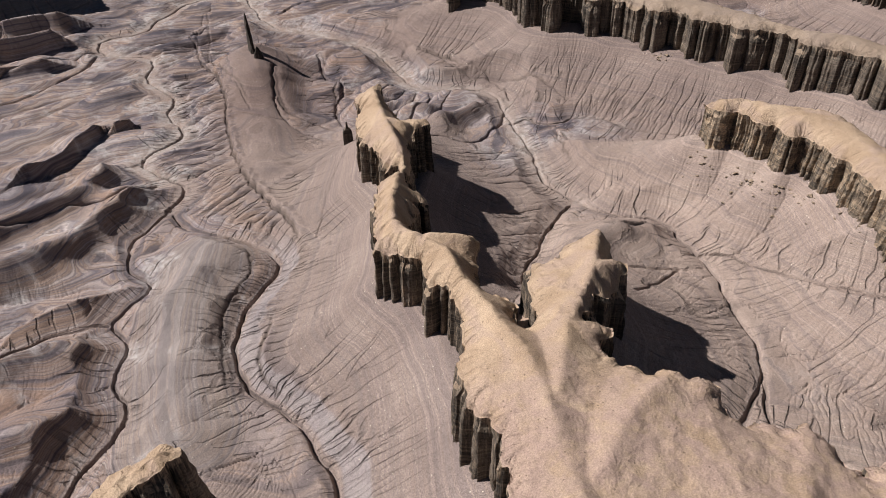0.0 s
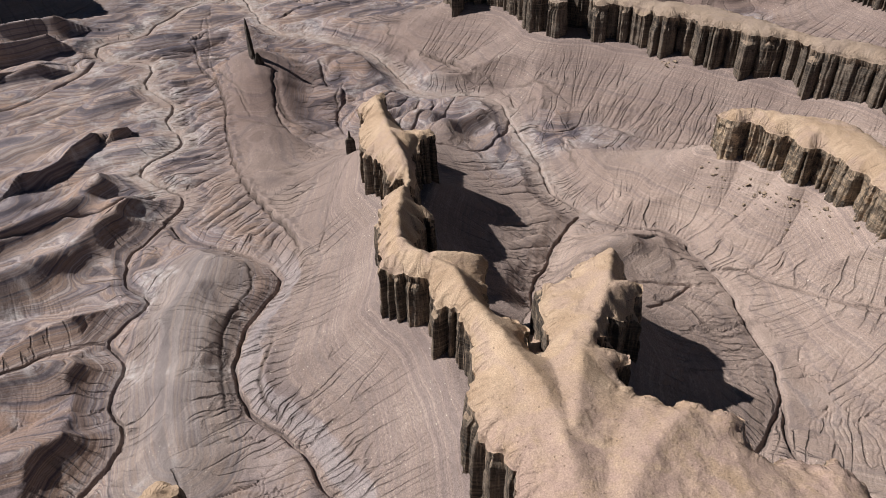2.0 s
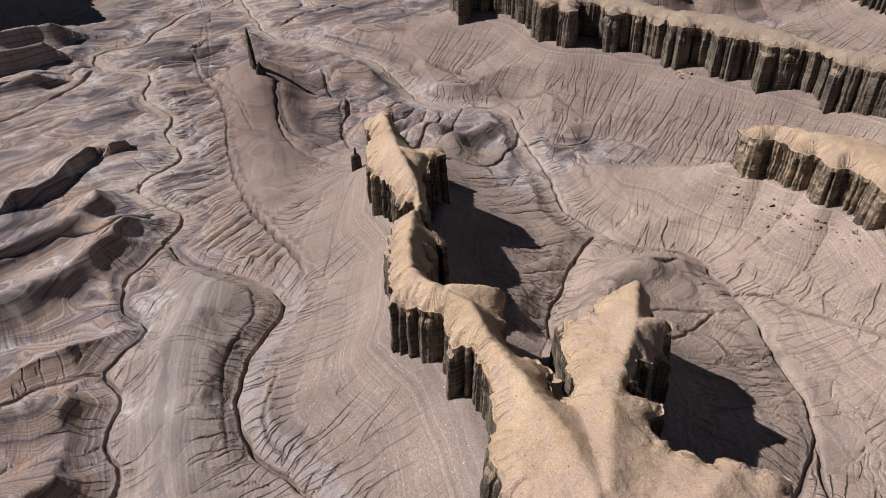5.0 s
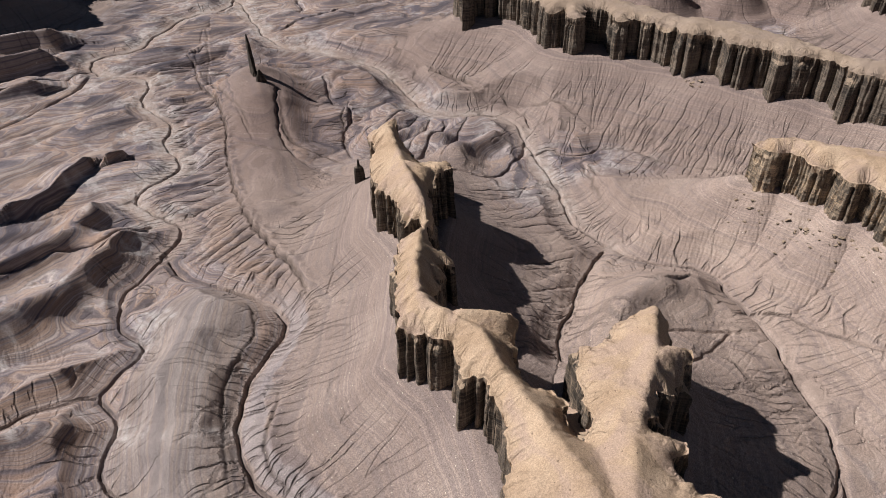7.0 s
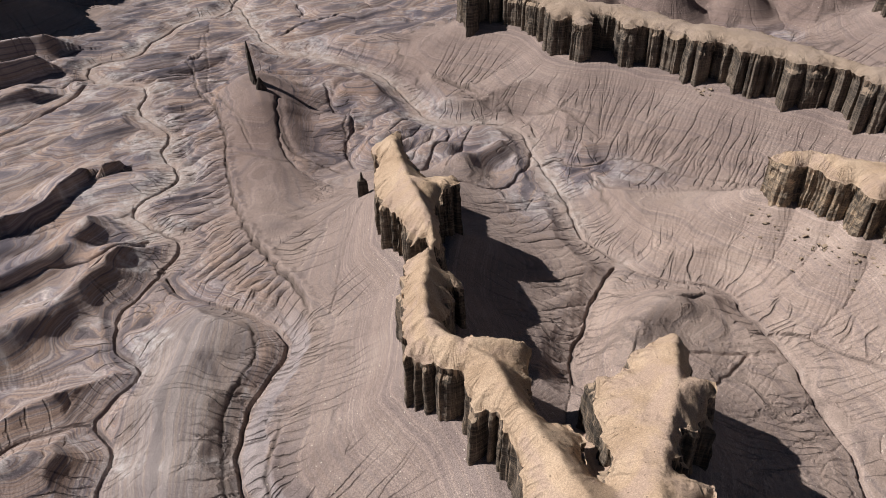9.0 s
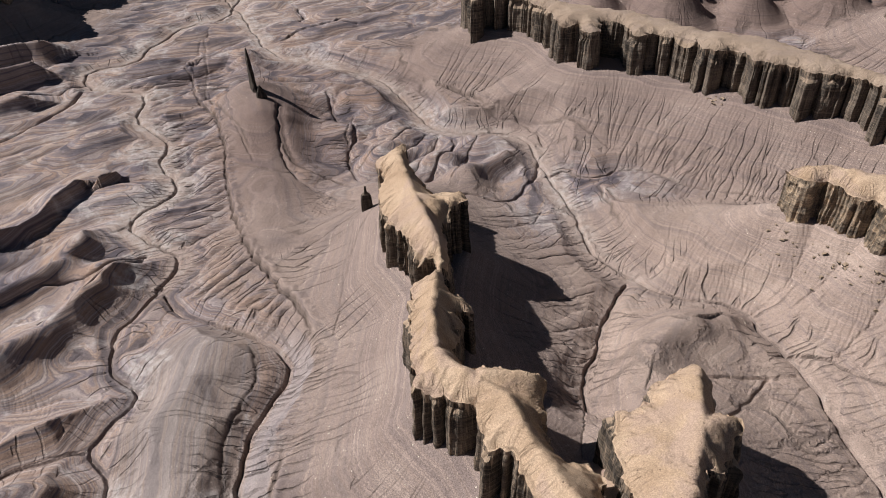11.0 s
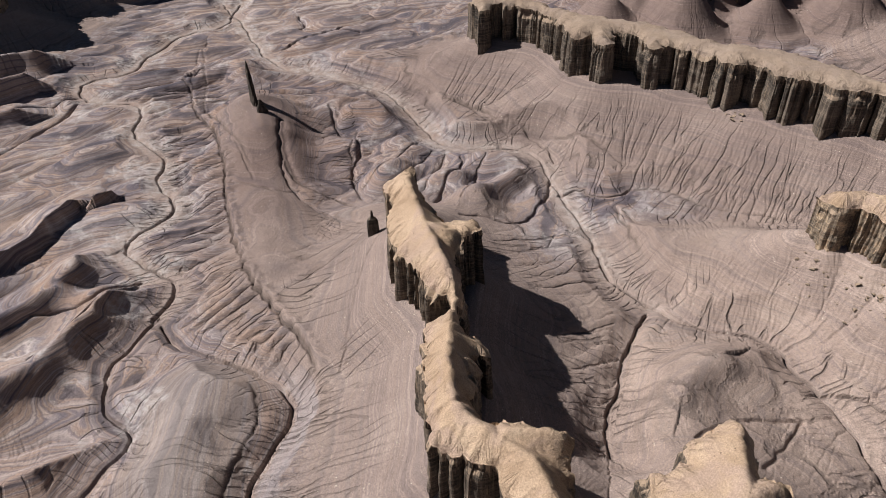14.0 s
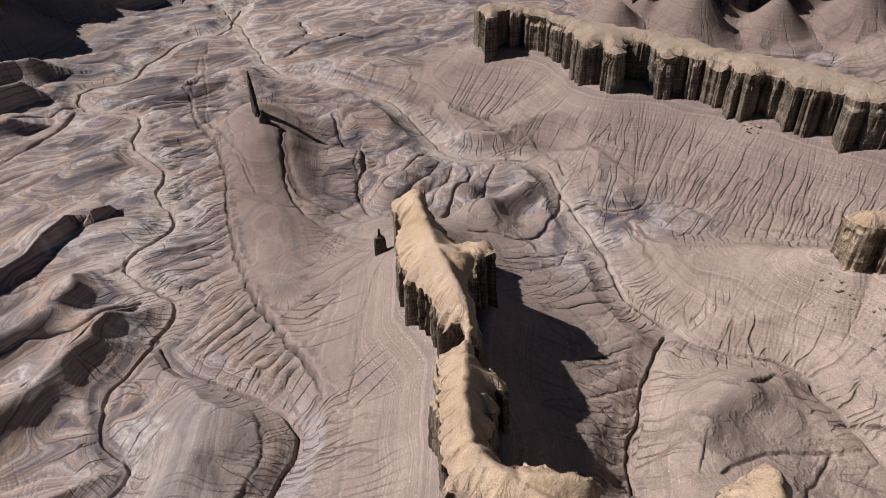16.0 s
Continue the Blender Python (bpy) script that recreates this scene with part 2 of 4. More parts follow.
# ridges and mounds: line, height, half width, sharpness of the profile, how much steeper the side right of the line is
MOUNDS = [
    ([(-112, 385), (-98, 362), (-94, 349), (-88, 320), (-84, 290), (-79, 258), (-68, 226)], 2.5, 24.0, 2.0, 1.0),
    ([(-81, 189), (-80, 176), (-79.5, 160), (-78, 145), (-74, 127), (-67, 110)], 6.0, 13.5, 2.0, 1.0),
    ([(-97, 360), (-94, 349), (-89, 334)], 12.0, 15.0, 1.5, 1.0),
    ([(-89, 154), (-80, 172)], 3.0, 7.0, 2.0, 1.0),
    ([(-140, 131), (-120, 138), (-107, 142), (-100, 147)], 6.0, 10.0, 1.9, 1.1),
    ([(-130, 101), (-106, 111), (-95, 117)], 5.2, 11.0, 1.9, 1.05),
    ([(-124, 86), (-105, 92), (-97, 97)], 4.5, 9.0, 1.9, 1.1),
    ([(-126, 152), (-110, 163), (-102, 170)], 5.0, 5.5, 1.8, 1.8),
    ([(-155, 175), (-138, 188), (-128, 208), (-121, 232)], 8.0, 11.0, 1.8, 1.7),
    ([(-160, 205), (-146, 222), (-138, 250)], 7.5, 10.0, 1.8, 1.9),
    ([(-172, 256), (-165, 271), (-160, 283), (-157, 289)], 7.0, 7.5, 1.5, 5.0),
    ([(-150, 294), (-146.5, 300)], 6.0, 3.0, 1.6, 4.0),
    ([(-250, 395), (-238, 405), (-228, 408)], 12.0, 10.0, 1.4, 3.5),
    ([(-262, 425), (-246, 437), (-236, 440)], 11.0, 12.0, 1.4, 3.0),
    ([(-245, 365), (-222, 378)], 8.0, 9.0, 1.5, 3.0),
    ([(-262, 540), (-235, 548), (-214, 566), (-205, 580)], 14.0, 12.0, 1.4, 3.0),
    ([(45, 177), (54, 186), (66, 190)], 4.0, 15.0, 2.2, 1.0),
    ([(44.0, 173.0), (46.5, 178.0), (51.0, 184.0), (58.0, 188.0)], 5.0, 9.5, 1.8, 1.5),
    ([(3, 284), (10, 290.5), (18.5, 300.5)], 3.4, 4.5, 1.8, 1.1),
    ([(-8, 300), (0, 282)], 4.0, 8.0, 2.0, 1.0),
    ([(-30, 330), (-36, 305)], 5.0, 10.0, 2.0, 1.0),
    ([(-60, 375), (-40, 360)], 5.0, 10.0, 2.0, 1.0),
    ([(-140, 430), (-122, 437), (-116, 420)], 6.0, 12.0, 2.0, 1.3),
    ([(-60, 440), (-30, 425)], 5.0, 12.0, 2.0, 1.0),
    ([(-170, 340), (-150, 355)], 4.0, 12.0, 2.0, 1.0),
]
# thin gullies: line, depth of the cut, its half width, depth of the hollow round it
GULLIES = [
    ([(-84.2, 345.6), (-79.1, 314.0), (-74.4, 299.0), (-67.2, 286.8), (-57.8, 278.9), (-50.1, 273.8), (-41.7, 267.5)], 0.9, 0.6, 0.8),
    ([(-64.8, 371.5), (-58.8, 348.2), (-49.5, 342.0), (-47.6, 331.7), (-50.0, 320.0), (-49.5, 306.6), (-44.0, 290.0)], 1.2, 0.8, 0.9),
    ([(-98.8, 301.1), (-86.5, 293.9), (-75.0, 289.0), (-69.1, 292.4)], 0.5, 0.5, 0.2),
    ([(-152.9, 489.8), (-151.5, 451.5), (-145.6, 417.7), (-133.5, 378.1), (-119.6, 355.0), (-107.8, 331.8), (-102.9, 316.1), (-94.3, 278.1), (-86.2, 259.6),
      (-76.6, 240.1), (-68.6, 225.5), (-59.8, 212.3), (-50.0, 196.0)], 0.2, 0.7, 0.3),
    ([(-140.7, 431.5), (-125.2, 372.4), (-112.8, 351.9), (-100.1, 328.1), (-87.1, 298.4)], 0.25, 0.5, 0.2),
    ([(-3.6, 322.3), (-2.9, 312.2), (-9.2, 301.0), (-13.0, 288.1), (-15.3, 282.1)], 0.9, 0.6, 0.8),
    ([(2.1, 304.6), (0.7, 293.5), (-5.4, 283.4)], 0.8, 0.5, 0.6),
    ([(31.7, 302.1), (30.1, 291.1), (25.6, 283.0), (19.7, 271.6), (14.0, 268.3), (8.7, 267.9), (2.5, 271.0), (-6.0, 268.0)], 0.9, 0.6, 0.6),
    ([(-165.0, 200.0), (-148.9, 214.3), (-144.9, 219.9), (-139.2, 226.8), (-135.6, 228.2), (-129.4, 228.6), (-118.0, 246.0)], 1.1, 0.6, 0.8),
    ([(-135.0, 205.0), (-125.4, 219.8), (-124.3, 225.9), (-121.6, 240.1)], 1.0, 0.5, 0.6),
    ([(-240.0, 325.0), (-213.5, 350.5), (-209.3, 363.5), (-203.3, 380.3), (-199.7, 398.9)], 1.4, 0.9, 1.0),
    ([(-245.0, 360.0), (-227.6, 378.7), (-217.6, 393.1), (-203.8, 408.2)], 1.2, 0.8, 0.8),
    ([(75.4, 171.1), (60.8, 156.0), (55.9, 152.4)], 0.6, 0.5, 0.4),
    ([(84.0, 172.0), (74.0, 171.0), (57.5, 169.8), (44.0, 162.0)], 0.6, 0.5, 0.4),
    ([(-102.9, 528.1), (-95.1, 510.7), (-98.4, 495.6), (-80.1, 488.3), (-59.1, 485.7)], 1.4, 0.9, 1.0),
    ([(-61.8, 525.7), (-39.0, 506.3), (-17.6, 498.3), (-3.3, 501.6)], 1.4, 1.0, 1.0),
    ([(6.0, 350.4), (23.4, 346.1), (35.4, 327.0), (36.2, 317.5)], 0.9, 0.6, 0.8),
    ([(-16.2, 384.2), (4.1, 360.5), (15.3, 342.6), (29.2, 338.0), (48.3, 321.7), (62.1, 302.2)], 0.7, 0.7, 0.8),
    ([(-30.0, 250.0), (-37.0, 235.0), (-40.0, 215.0), (-42.0, 190.0)], 0.2, 0.4, 0.1),
]
# combs of parallel gullies: the patch of ground, the way they run, their spacing, depth and how far the ground bulges between them
COMBS = [
    ([(-122, 368), (-110, 340), (-103, 325), (-97, 300), (-89, 263), (-78, 244), (-98, 236), (-118, 262), (-121, 285), (-134, 318), (-150, 350), (-150, 372)],
     (0.96, 0.28), 6.0, 2.0, 1.5),
    ([(-101, 224), (-62, 199), (-56, 203), (-70, 227), (-82, 243), (-90, 242)], (0.73, 0.68), 4.6, 1.3, 0.3),
    ([(-55, 215), (-36, 250), (-45, 272), (-66, 246)], (0.73, 0.68), 6.0, 0.35, 0.0),
    ([(-30, 345), (-48, 300), (-38, 285), (-8, 280), (14, 318), (-10, 330)], (0.35, 0.94), 11.0, 0.6, 0.8),
    ([(-48, 350), (-60, 335), (-54, 306), (-42, 296), (-30, 320)], (0.95, 0.3), 6.0, 0.7, 0.9),
    ([(30, 284), (2, 262), (14, 222), (36, 224), (38, 260)], (0.9, 0.43), 6.0, 0.5, 0.0),
    ([(44, 222), (20, 215), (20, 160), (34, 172), (40, 200)], (0.88, 0.47), 4.5, 0.6, 0.0),
    ([(-185, 460), (-130, 420), (-115, 370), (-150, 372), (-180, 400)], (0.9, 0.44), 8.0, 1.1, 3.0),
    ([(-58, 192), (-41, 192), (-42, 150), (-46, 128), (-60, 150)], (0.97, 0.2), 4.6, 0.35, 0.0),
]
# thin scalloped ledges, coloured dark along their cut (uphill lies left of the line): line, depth, strength of the
# ledge
SEAMS = [
    ([(-155.1, 438.8), (-153.0, 425.4), (-144.5, 412.2), (-134.4, 380.0), (-124.1, 364.2), (-115.6, 348.3), (-108.6, 330.2), (-102.3, 313.2), (-99.8, 298.2),
      (-94.2, 280.3), (-88.8, 263.7), (-80.8, 244.4), (-73.6, 230.3), (-68.4, 224.5), (-61.8, 214.1), (-55.8, 206.1), (-49.9, 193.8), (-47.4, 185.8)], 1.1, 0.9),
    ([(-154.1, 476.9), (-140.7, 428.8), (-128.0, 376.0), (-119.9, 363.9), (-105.6, 338.0), (-93.7, 318.6), (-88.9, 301.4)], 0.25, 0.15),
    ([(-85.7, 352.1), (-80.2, 322.5), (-76.0, 308.8), (-70.7, 298.7), (-63.9, 294.3), (-57.4, 292.1), (-49.1, 285.5), (-42.1, 279.2)], 0.6, -0.6),
    ([(-51.8, 353.9), (-50.2, 345.5), (-52.7, 337.1), (-50.8, 323.9), (-51.0, 316.2)], 0.9, 0.8),
    ([(-66.0, 376.1), (-63.0, 371.7), (-58.3, 356.8)], 0.9, 0.8),
    ([(-74.1, 199.2), (-65.7, 188.7), (-63.1, 177.3), (-65.1, 169.1), (-66.9, 161.9), (-67.1, 153.9), (-65.3, 145.3), (-62.3, 135.0), (-55.0, 115.0)], 0.45, -0.1),
    ([(-52.2, 158.0), (-51.7, 152.0), (-52.1, 141.6), (-52.8, 135.5), (-49.0, 127.0), (-40.0, 118.0)], 0.5, 0.5),
    ([(-107.6, 461.8), (-104.0, 465.1), (-92.9, 479.1), (-80.9, 480.0), (-68.2, 490.5), (-67.3, 502.5)], 1.2, 1.0),
    ([(-13.2, 377.4), (-6.4, 370.6), (1.1, 363.2), (8.5, 357.8), (15.4, 344.4)], 0.8, 0.8),
    ([(51.3, 284.5), (51.7, 277.0), (52.3, 260.2), (52.9, 251.9), (54.0, 241.0)], 0.4, 0.5),
]
MARGIN = 60.0


def crack(n, beside, step):
    """Metres to the place where a noise crosses nought, from its value there and a step aside."""
    return np.clip(n * step / (np.abs(beside - n) + 0.05 * step), -4, 4)



def near_line(X, Y, pts, margin):
    """As along(), worked out only round the line; elsewhere the distance is far."""
    pts = np.asarray(pts, float)
    lo, hi = pts.min(0) - margin, pts.max(0) + margin
    m = (X > lo[0]) & (X < hi[0]) & (Y > lo[1]) & (Y < hi[1])
    d, s, side = np.full(X.shape, 1e4), np.zeros(X.shape), np.ones(X.shape)
    if m.any():
        d[m], s[m], side[m] = along(X[m], Y[m], pts)
    return d, s, side


def bare(X, Y):
    """The ground before water has cut it. Gives its height and how far it belongs to the aprons below the cliffs, and to the wash beds."""
    w1, w2 = fbm(X / 22, Y / 22, 3, 40), fbm(X / 22, Y / 22, 3, 50)
    wx, wy = X + 3.0 * w1, Y + 3.0 * w2
    floor = -6.8 + 0.04 * np.maximum(0, 265 - Y)
    floor = floor + 0.02 * np.maximum(0, np.abs(X + 20) - 180)
    # rounded mounds with creases between them
    a, b = 0.85 * wx + 0.52 * wy, -0.52 * wx + 0.85 * wy
    billow = 9.0 * np.abs(perlin(a / 52, b / 23, 3)) + 1.5 * np.abs(perlin(a / 26 + 5, b / 11, 4))
    billow = billow * (0.3 + 0.7 * np.maximum(smooth(-X, 90, 112), smooth(Y, 258, 292)))
    total, most = np.zeros(X.shape), np.zeros(X.shape)
    rills, comb = np.zeros(X.shape), np.zeros(X.shape)
    marks = {key: np.zeros(X.shape) for key in ("rill", "rill_depth", "gully", "gully_depth", "thread", "thread_depth")}
    marks["thread"] += 4.0
    for pts, height, reach, power, spacing, depth in ((MAIN_FOOT, 23.0, 28.0, 1.15, 3.4, 0.10), (SPUR, 23.0, 23.0, 1.25, 3.0, 0.3), (BUTTE_FOOT, 26.0, 35.0, 1.35, 3.4, 0.3),
                                                      (NEAR_FIN, 16.0, 14.0, 1.1, 3.0, 0.4), (FAR_BUTTE, 22.0, 26.0, 1.2, 3.0, 0.8), (MESA, 26.0, 30.0, 1.2, 4.0, 0.8), (BACK_BUTTE, 22.0, 10.0, 1.1, 4.0, 0.8), (SPIRE_FOOT, 9.5, 24.0, 1.3, 3.0, 0.05),
                                                      (DOME_FOOT, 13.0, 17.0, 1.5, 2.6, 0.25), *((p, h, r, 1.5, 2.6, 0.5) for p, h, r in CONES)):
        p = np.asarray(pts)
        lo, hi = p.min(0) - 140, p.max(0) + 140
        m = (X > lo[0]) & (X < hi[0]) & (Y > lo[1]) & (Y < hi[1])
        x, y = X[m], Y[m]
        d, s = outer(x, y, pts)
        size = height * np.exp(-(d / reach) ** power)
        total[m] += size ** 3
        lead = size > most[m]
        comb[m] = np.where(lead, np.where((pts is MAIN_FOOT) & (x < 12), 0.12, 0.35 if pts is MAIN_FOOT else 0.25 if pts is SPIRE_FOOT else 1.0), comb[m])
        most[m] = np.maximum(size, most[m])
        # water lines that run down the apron
        n = perlin(s / spacing + 0.5 * perlin(x / 9, y / 9, 21), d / 38, 11)
        n2 = perlin(s / spacing * 1.9 + 0.4 * perlin(x / 7, y / 7, 22), d / 22, 12)
        w = (0.5 + 0.0009 * np.clip(y - 100, 0, 500)) * 1.25 / spacing
        fade = smooth(d, 3, 22) * np.exp(-np.maximum(0, d - reach * 1.7) / 16) * (0.8 if pts is MAIN_FOOT else 0.4 if pts is SPUR else 1.0)
        m2 = np.zeros(X.shape, bool)
        m2[m] = lead
        aside = perlin((s + 0.4) / spacing + 0.5 * perlin(x / 9, y / 9, 21), d / 38, 11)
        marks["rill"][m2], marks["rill_depth"][m2] = crack(n, aside, 0.4)[lead], fade[lead]
        line = np.exp(-(n / w) ** 2) + 0.6 * np.exp(-(n2 / (1.5 * w)) ** 2) * smooth(d, 12, 35)
        rills[m] -= (0.15 if pts is SPUR else 0.4) * depth * line * smooth(d, 4, 28) * np.exp(-np.maximum(0, d - reach * 1.5) / 14)
    apron = np.cbrt(total)
    for _ in range(14):
        apron[1:-1, 1:-1] = (apron[1:-1, 1:-1] * 2 + apron[:-2, 1:-1] + apron[2:, 1:-1] + apron[1:-1, :-2] + apron[1:-1, 2:]) / 6
    z = floor + apron + billow * (1 - smooth(apron, 2.0, 9.0))
    for pts, height, half, power, steep in MOUNDS:
        d, s, side = near_line(X + 1.6 * w1, Y + 1.6 * w2, rounded(pts, 2), 2.6 * half + 8)
        d = np.where(side < 0, d * steep, d)
        z += height * (1 + 0.12 * perlin(s / 22, d / 30, 33)) * np.exp(-np.minimum(d / half, 9) ** power) * (1 - 0.85 * smooth(apron, 4, 14))
    # a bowl beside the spire's hill
    z -= 4.5 * np.exp(-((X + 64 + 0.3 * (Y - 325)) / 11) ** 2 - ((Y - 328) / 26) ** 2)
    bed, salt = np.zeros(X.shape), np.zeros(X.shape)
    strip = np.zeros(X.shape)
    for pts, a, b, half, slope, cut in WASHES:
        line = rounded(pts)
        d, s, side = near_line(X + 1.2 * perlin(X / 7, Y / 7, 71), Y + 1.2 * perlin(X / 7, Y / 7, 72), line, MARGIN)
        length = np.hypot(*np.diff(line, axis=0).T).sum()
        base = a + (b - a) * s / length
        # short gullies that run into the bank
        n = perlin(s / 3.4 + 0.4 * perlin(X / 5, Y / 5, 74), d / 30, 73)
        aside = perlin((s + 0.4) / 3.4 + 0.4 * perlin(X / 5, Y / 5, 74), d / 30, 73)
        weight = smooth(d, half, half + 1.5) * (1 - smooth(d, 6, 17)) * smooth(z - base, 0.1, 1.2)
        more = weight > marks["gully_depth"]
        marks["gully"], marks["gully_depth"] = np.where(more, crack(n, aside, 0.4), marks["gully"]), np.where(more, weight, marks["gully_depth"])
        z -= np.where(side > 0, 0.35, 0.15) * np.exp(-(n / 0.2) ** 2) * smooth(d, half, half + 2) * (1 - smooth(d, 5, 15)) * smooth(z - base, 0.5, 2.5)
        bank = base + slope * np.maximum(0, d - half) ** 1.25 + 0.0025 * np.maximum(0, d - half) ** 3
        k = 0.7
        m = np.clip(0.5 + 0.5 * (z - bank) / k, 0, 1)
        z = z * (1 - m) + bank * m - k * m * (1 - m)
        off = side * d - 1.6 * half * perlin(s / 25, 0 * s + half, 75)
        z -= (1.0 if half > 1.5 else 0.75) * cut * np.exp(-np.minimum(np.abs(off) / (0.75 if half > 1.5 else 0.5), 9) ** 4) + 0.22 * cut * np.exp(-(d / (1.5 + half)) ** 2)
        bed = np.maximum(bed, np.exp(-(d / (0.25 + 1.9 * half)) ** 4) * (1.0 if half > 1.5 else 0.45))
        more = np.abs(off) < np.abs(marks["thread"])
        marks["thread"], marks["thread_depth"] = np.where(more, off, marks["thread"]), np.where(more, np.exp(-(off / 1.3) ** 2), marks["thread_depth"])
        if pts is WASHES[2][0]:
            edge = 7.5 + 2.5 * perlin(s / 9, 0 * s, 93)
            strip = np.where(side > 0, smooth(d, 1.0, 2.2) * (1 - smooth(d, edge - 0.5, edge + 0.5)) * smooth(-Y, -205, -185), 0.0)
            z += 0.35 * np.where(side > 0, smooth(d, edge - 0.6, edge + 0.6) * np.exp(-np.maximum(0, d - edge) / 5), 0.0) * smooth(-Y, -205, -185)
        salt = np.maximum(salt, min(1, half / 2.4) * np.exp(-(d / 13) ** 2))
    for pts, (dx, dy), spacing, depth, bulge in COMBS:
        p = np.asarray(pts, float)
        lo, hi = p.min(0) - 15, p.max(0) + 15
        m = (X > lo[0]) & (X < hi[0]) & (Y > lo[1]) & (Y < hi[1])
        x, y = X[m], Y[m]
        d, s, _ = along(x, y, pts, True)
        mask = smooth(np.where(inside(x, y, pts), d, -d), -4, 5) * (1 - bed[m])
        across, down = -dy * x + dx * y, dx * x + dy * y
        n = perlin(across / spacing + 0.5 / spacing * perlin(x / 3, y / 3, 62) + 1.4 / spacing * perlin(x / 8, y / 8, 61), down / 90, 60)
        aside = perlin((across + 0.5) / spacing + 0.5 / spacing * perlin(x / 3, y / 3, 62) + 1.4 / spacing * perlin(x / 8, y / 8, 61), down / 90, 60)
        g, gd = marks["gully"][m], marks["gully_depth"][m]
        marks["gully"][m], marks["gully_depth"][m] = np.where(mask > gd, crack(n, aside, 0.5), g), np.maximum(gd, mask)
        n2 = perlin(across / spacing * 2.1 + 0.3 * perlin(x / 5, y / 5, 63), down / 26, 64)
        w = (0.5 + 0.0009 * np.clip(y - 100, 0, 500)) * 1.25 / spacing
        z[m] += mask * (bulge * (np.sqrt(np.abs(n)) - 0.5) - 0.75 * depth * np.exp(-(n / (1.5 * w)) ** 2) - 0.2 * depth * np.exp(-(n2 / (1.8 * w)) ** 2))
    for pts, cut, half, hollow in GULLIES:
        d, s, side = near_line(X + 0.9 * perlin(X / 5, Y / 5, 76), Y + 0.9 * perlin(X / 5, Y / 5, 77), rounded(pts), 14)
        more = d < np.abs(marks["thread"])
        marks["thread"], marks["thread_depth"] = np.where(more, side * d, marks["thread"]), np.where(more, min(1.0, 0.05 + cut) * np.exp(-(d / 1.3) ** 2), marks["thread_depth"])
        z -= cut * np.exp(-np.minimum(d / half, 9) ** 2) + hollow * np.exp(-np.minimum(d / 3.5, 9) ** 1.5)
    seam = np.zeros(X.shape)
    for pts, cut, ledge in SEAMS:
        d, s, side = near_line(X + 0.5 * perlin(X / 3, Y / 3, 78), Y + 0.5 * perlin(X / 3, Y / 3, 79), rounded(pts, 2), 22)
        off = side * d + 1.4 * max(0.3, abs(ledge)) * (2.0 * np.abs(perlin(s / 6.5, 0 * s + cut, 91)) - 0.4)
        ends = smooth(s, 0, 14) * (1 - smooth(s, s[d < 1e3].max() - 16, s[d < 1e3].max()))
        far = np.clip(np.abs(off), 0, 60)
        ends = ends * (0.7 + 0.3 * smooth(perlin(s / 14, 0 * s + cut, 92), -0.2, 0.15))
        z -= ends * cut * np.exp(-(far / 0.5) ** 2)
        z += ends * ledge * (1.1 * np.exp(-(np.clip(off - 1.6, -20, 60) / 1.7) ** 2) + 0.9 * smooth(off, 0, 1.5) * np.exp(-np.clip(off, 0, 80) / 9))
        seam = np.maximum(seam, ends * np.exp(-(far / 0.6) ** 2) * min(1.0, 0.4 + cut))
    marks["strip"] = strip
    d, s, side = near_line(X + 1.5 * w1, Y + 1.5 * w2, rounded(MOUNDS[1][0], 2), 40)
    marks["ridge"], marks["ridge_near"] = side * np.minimum(d, 40), smooth(-d, -19, -13)
    return z + rills, apron, bed, comb, salt, seam, marks


# ---- the ground: a sheet that is finest where the drone passes and reaches the horizon ----
NU, NV = 1200, 940
u = np.concatenate([[-14, -7, -4, -2.4, -1.6, -1.2], np.linspace(-1, 1, NU), [1.2, 1.6, 2.4, 4, 7, 14]])
v = np.linspace(0, 1, NV)
y_line = np.concatenate([[-3000, -1500, -700, -300, -100, 0, 30], 45 + 525 * (0.55 * v + 0.45 * v * v), [590, 640, 700, 780, 950, 1300, 2000, 3200]])
U, Y = np.meshgrid(u, y_line)
X = -0.01 * Y + U * (86 + 0.5 * np.clip(Y, 0, 700))
rows, cols = X.shape
Z, APRON, BED, COMB, SALT, SEAM, MARKS = bare(X, Y)
rough = smooth(APRON, 3, 14)
Z += 0.06 * fbm(X / 4, Y / 4, 3, 80) + np.random.RandomState(3).uniform(-0.015, 0.015, X.shape) * (1 + 2 * rough)
# beds of the clay: harder ones stand out as small steps
level = Z + 1.2 * fbm(X / 45, Y / 45, 2, 85)
steps = 0.6 + 0.8 * fbm(X / 40, Y / 40, 2, 86)
Z += (1 - 0.75 * rough) * np.clip(steps, 0, 1.2) * (0.055 * np.sin(level * 2 * np.pi / 1.3) + 0.015 * np.sin(level * 2 * np.pi / 0.47 + 1))
far = np.maximum(0, np.hypot(X, Y - 300) - 500)
Z += np.minimum(far, 900) * 0.03 * (0.6 + fbm(X / 260, Y / 260, 3, 90))


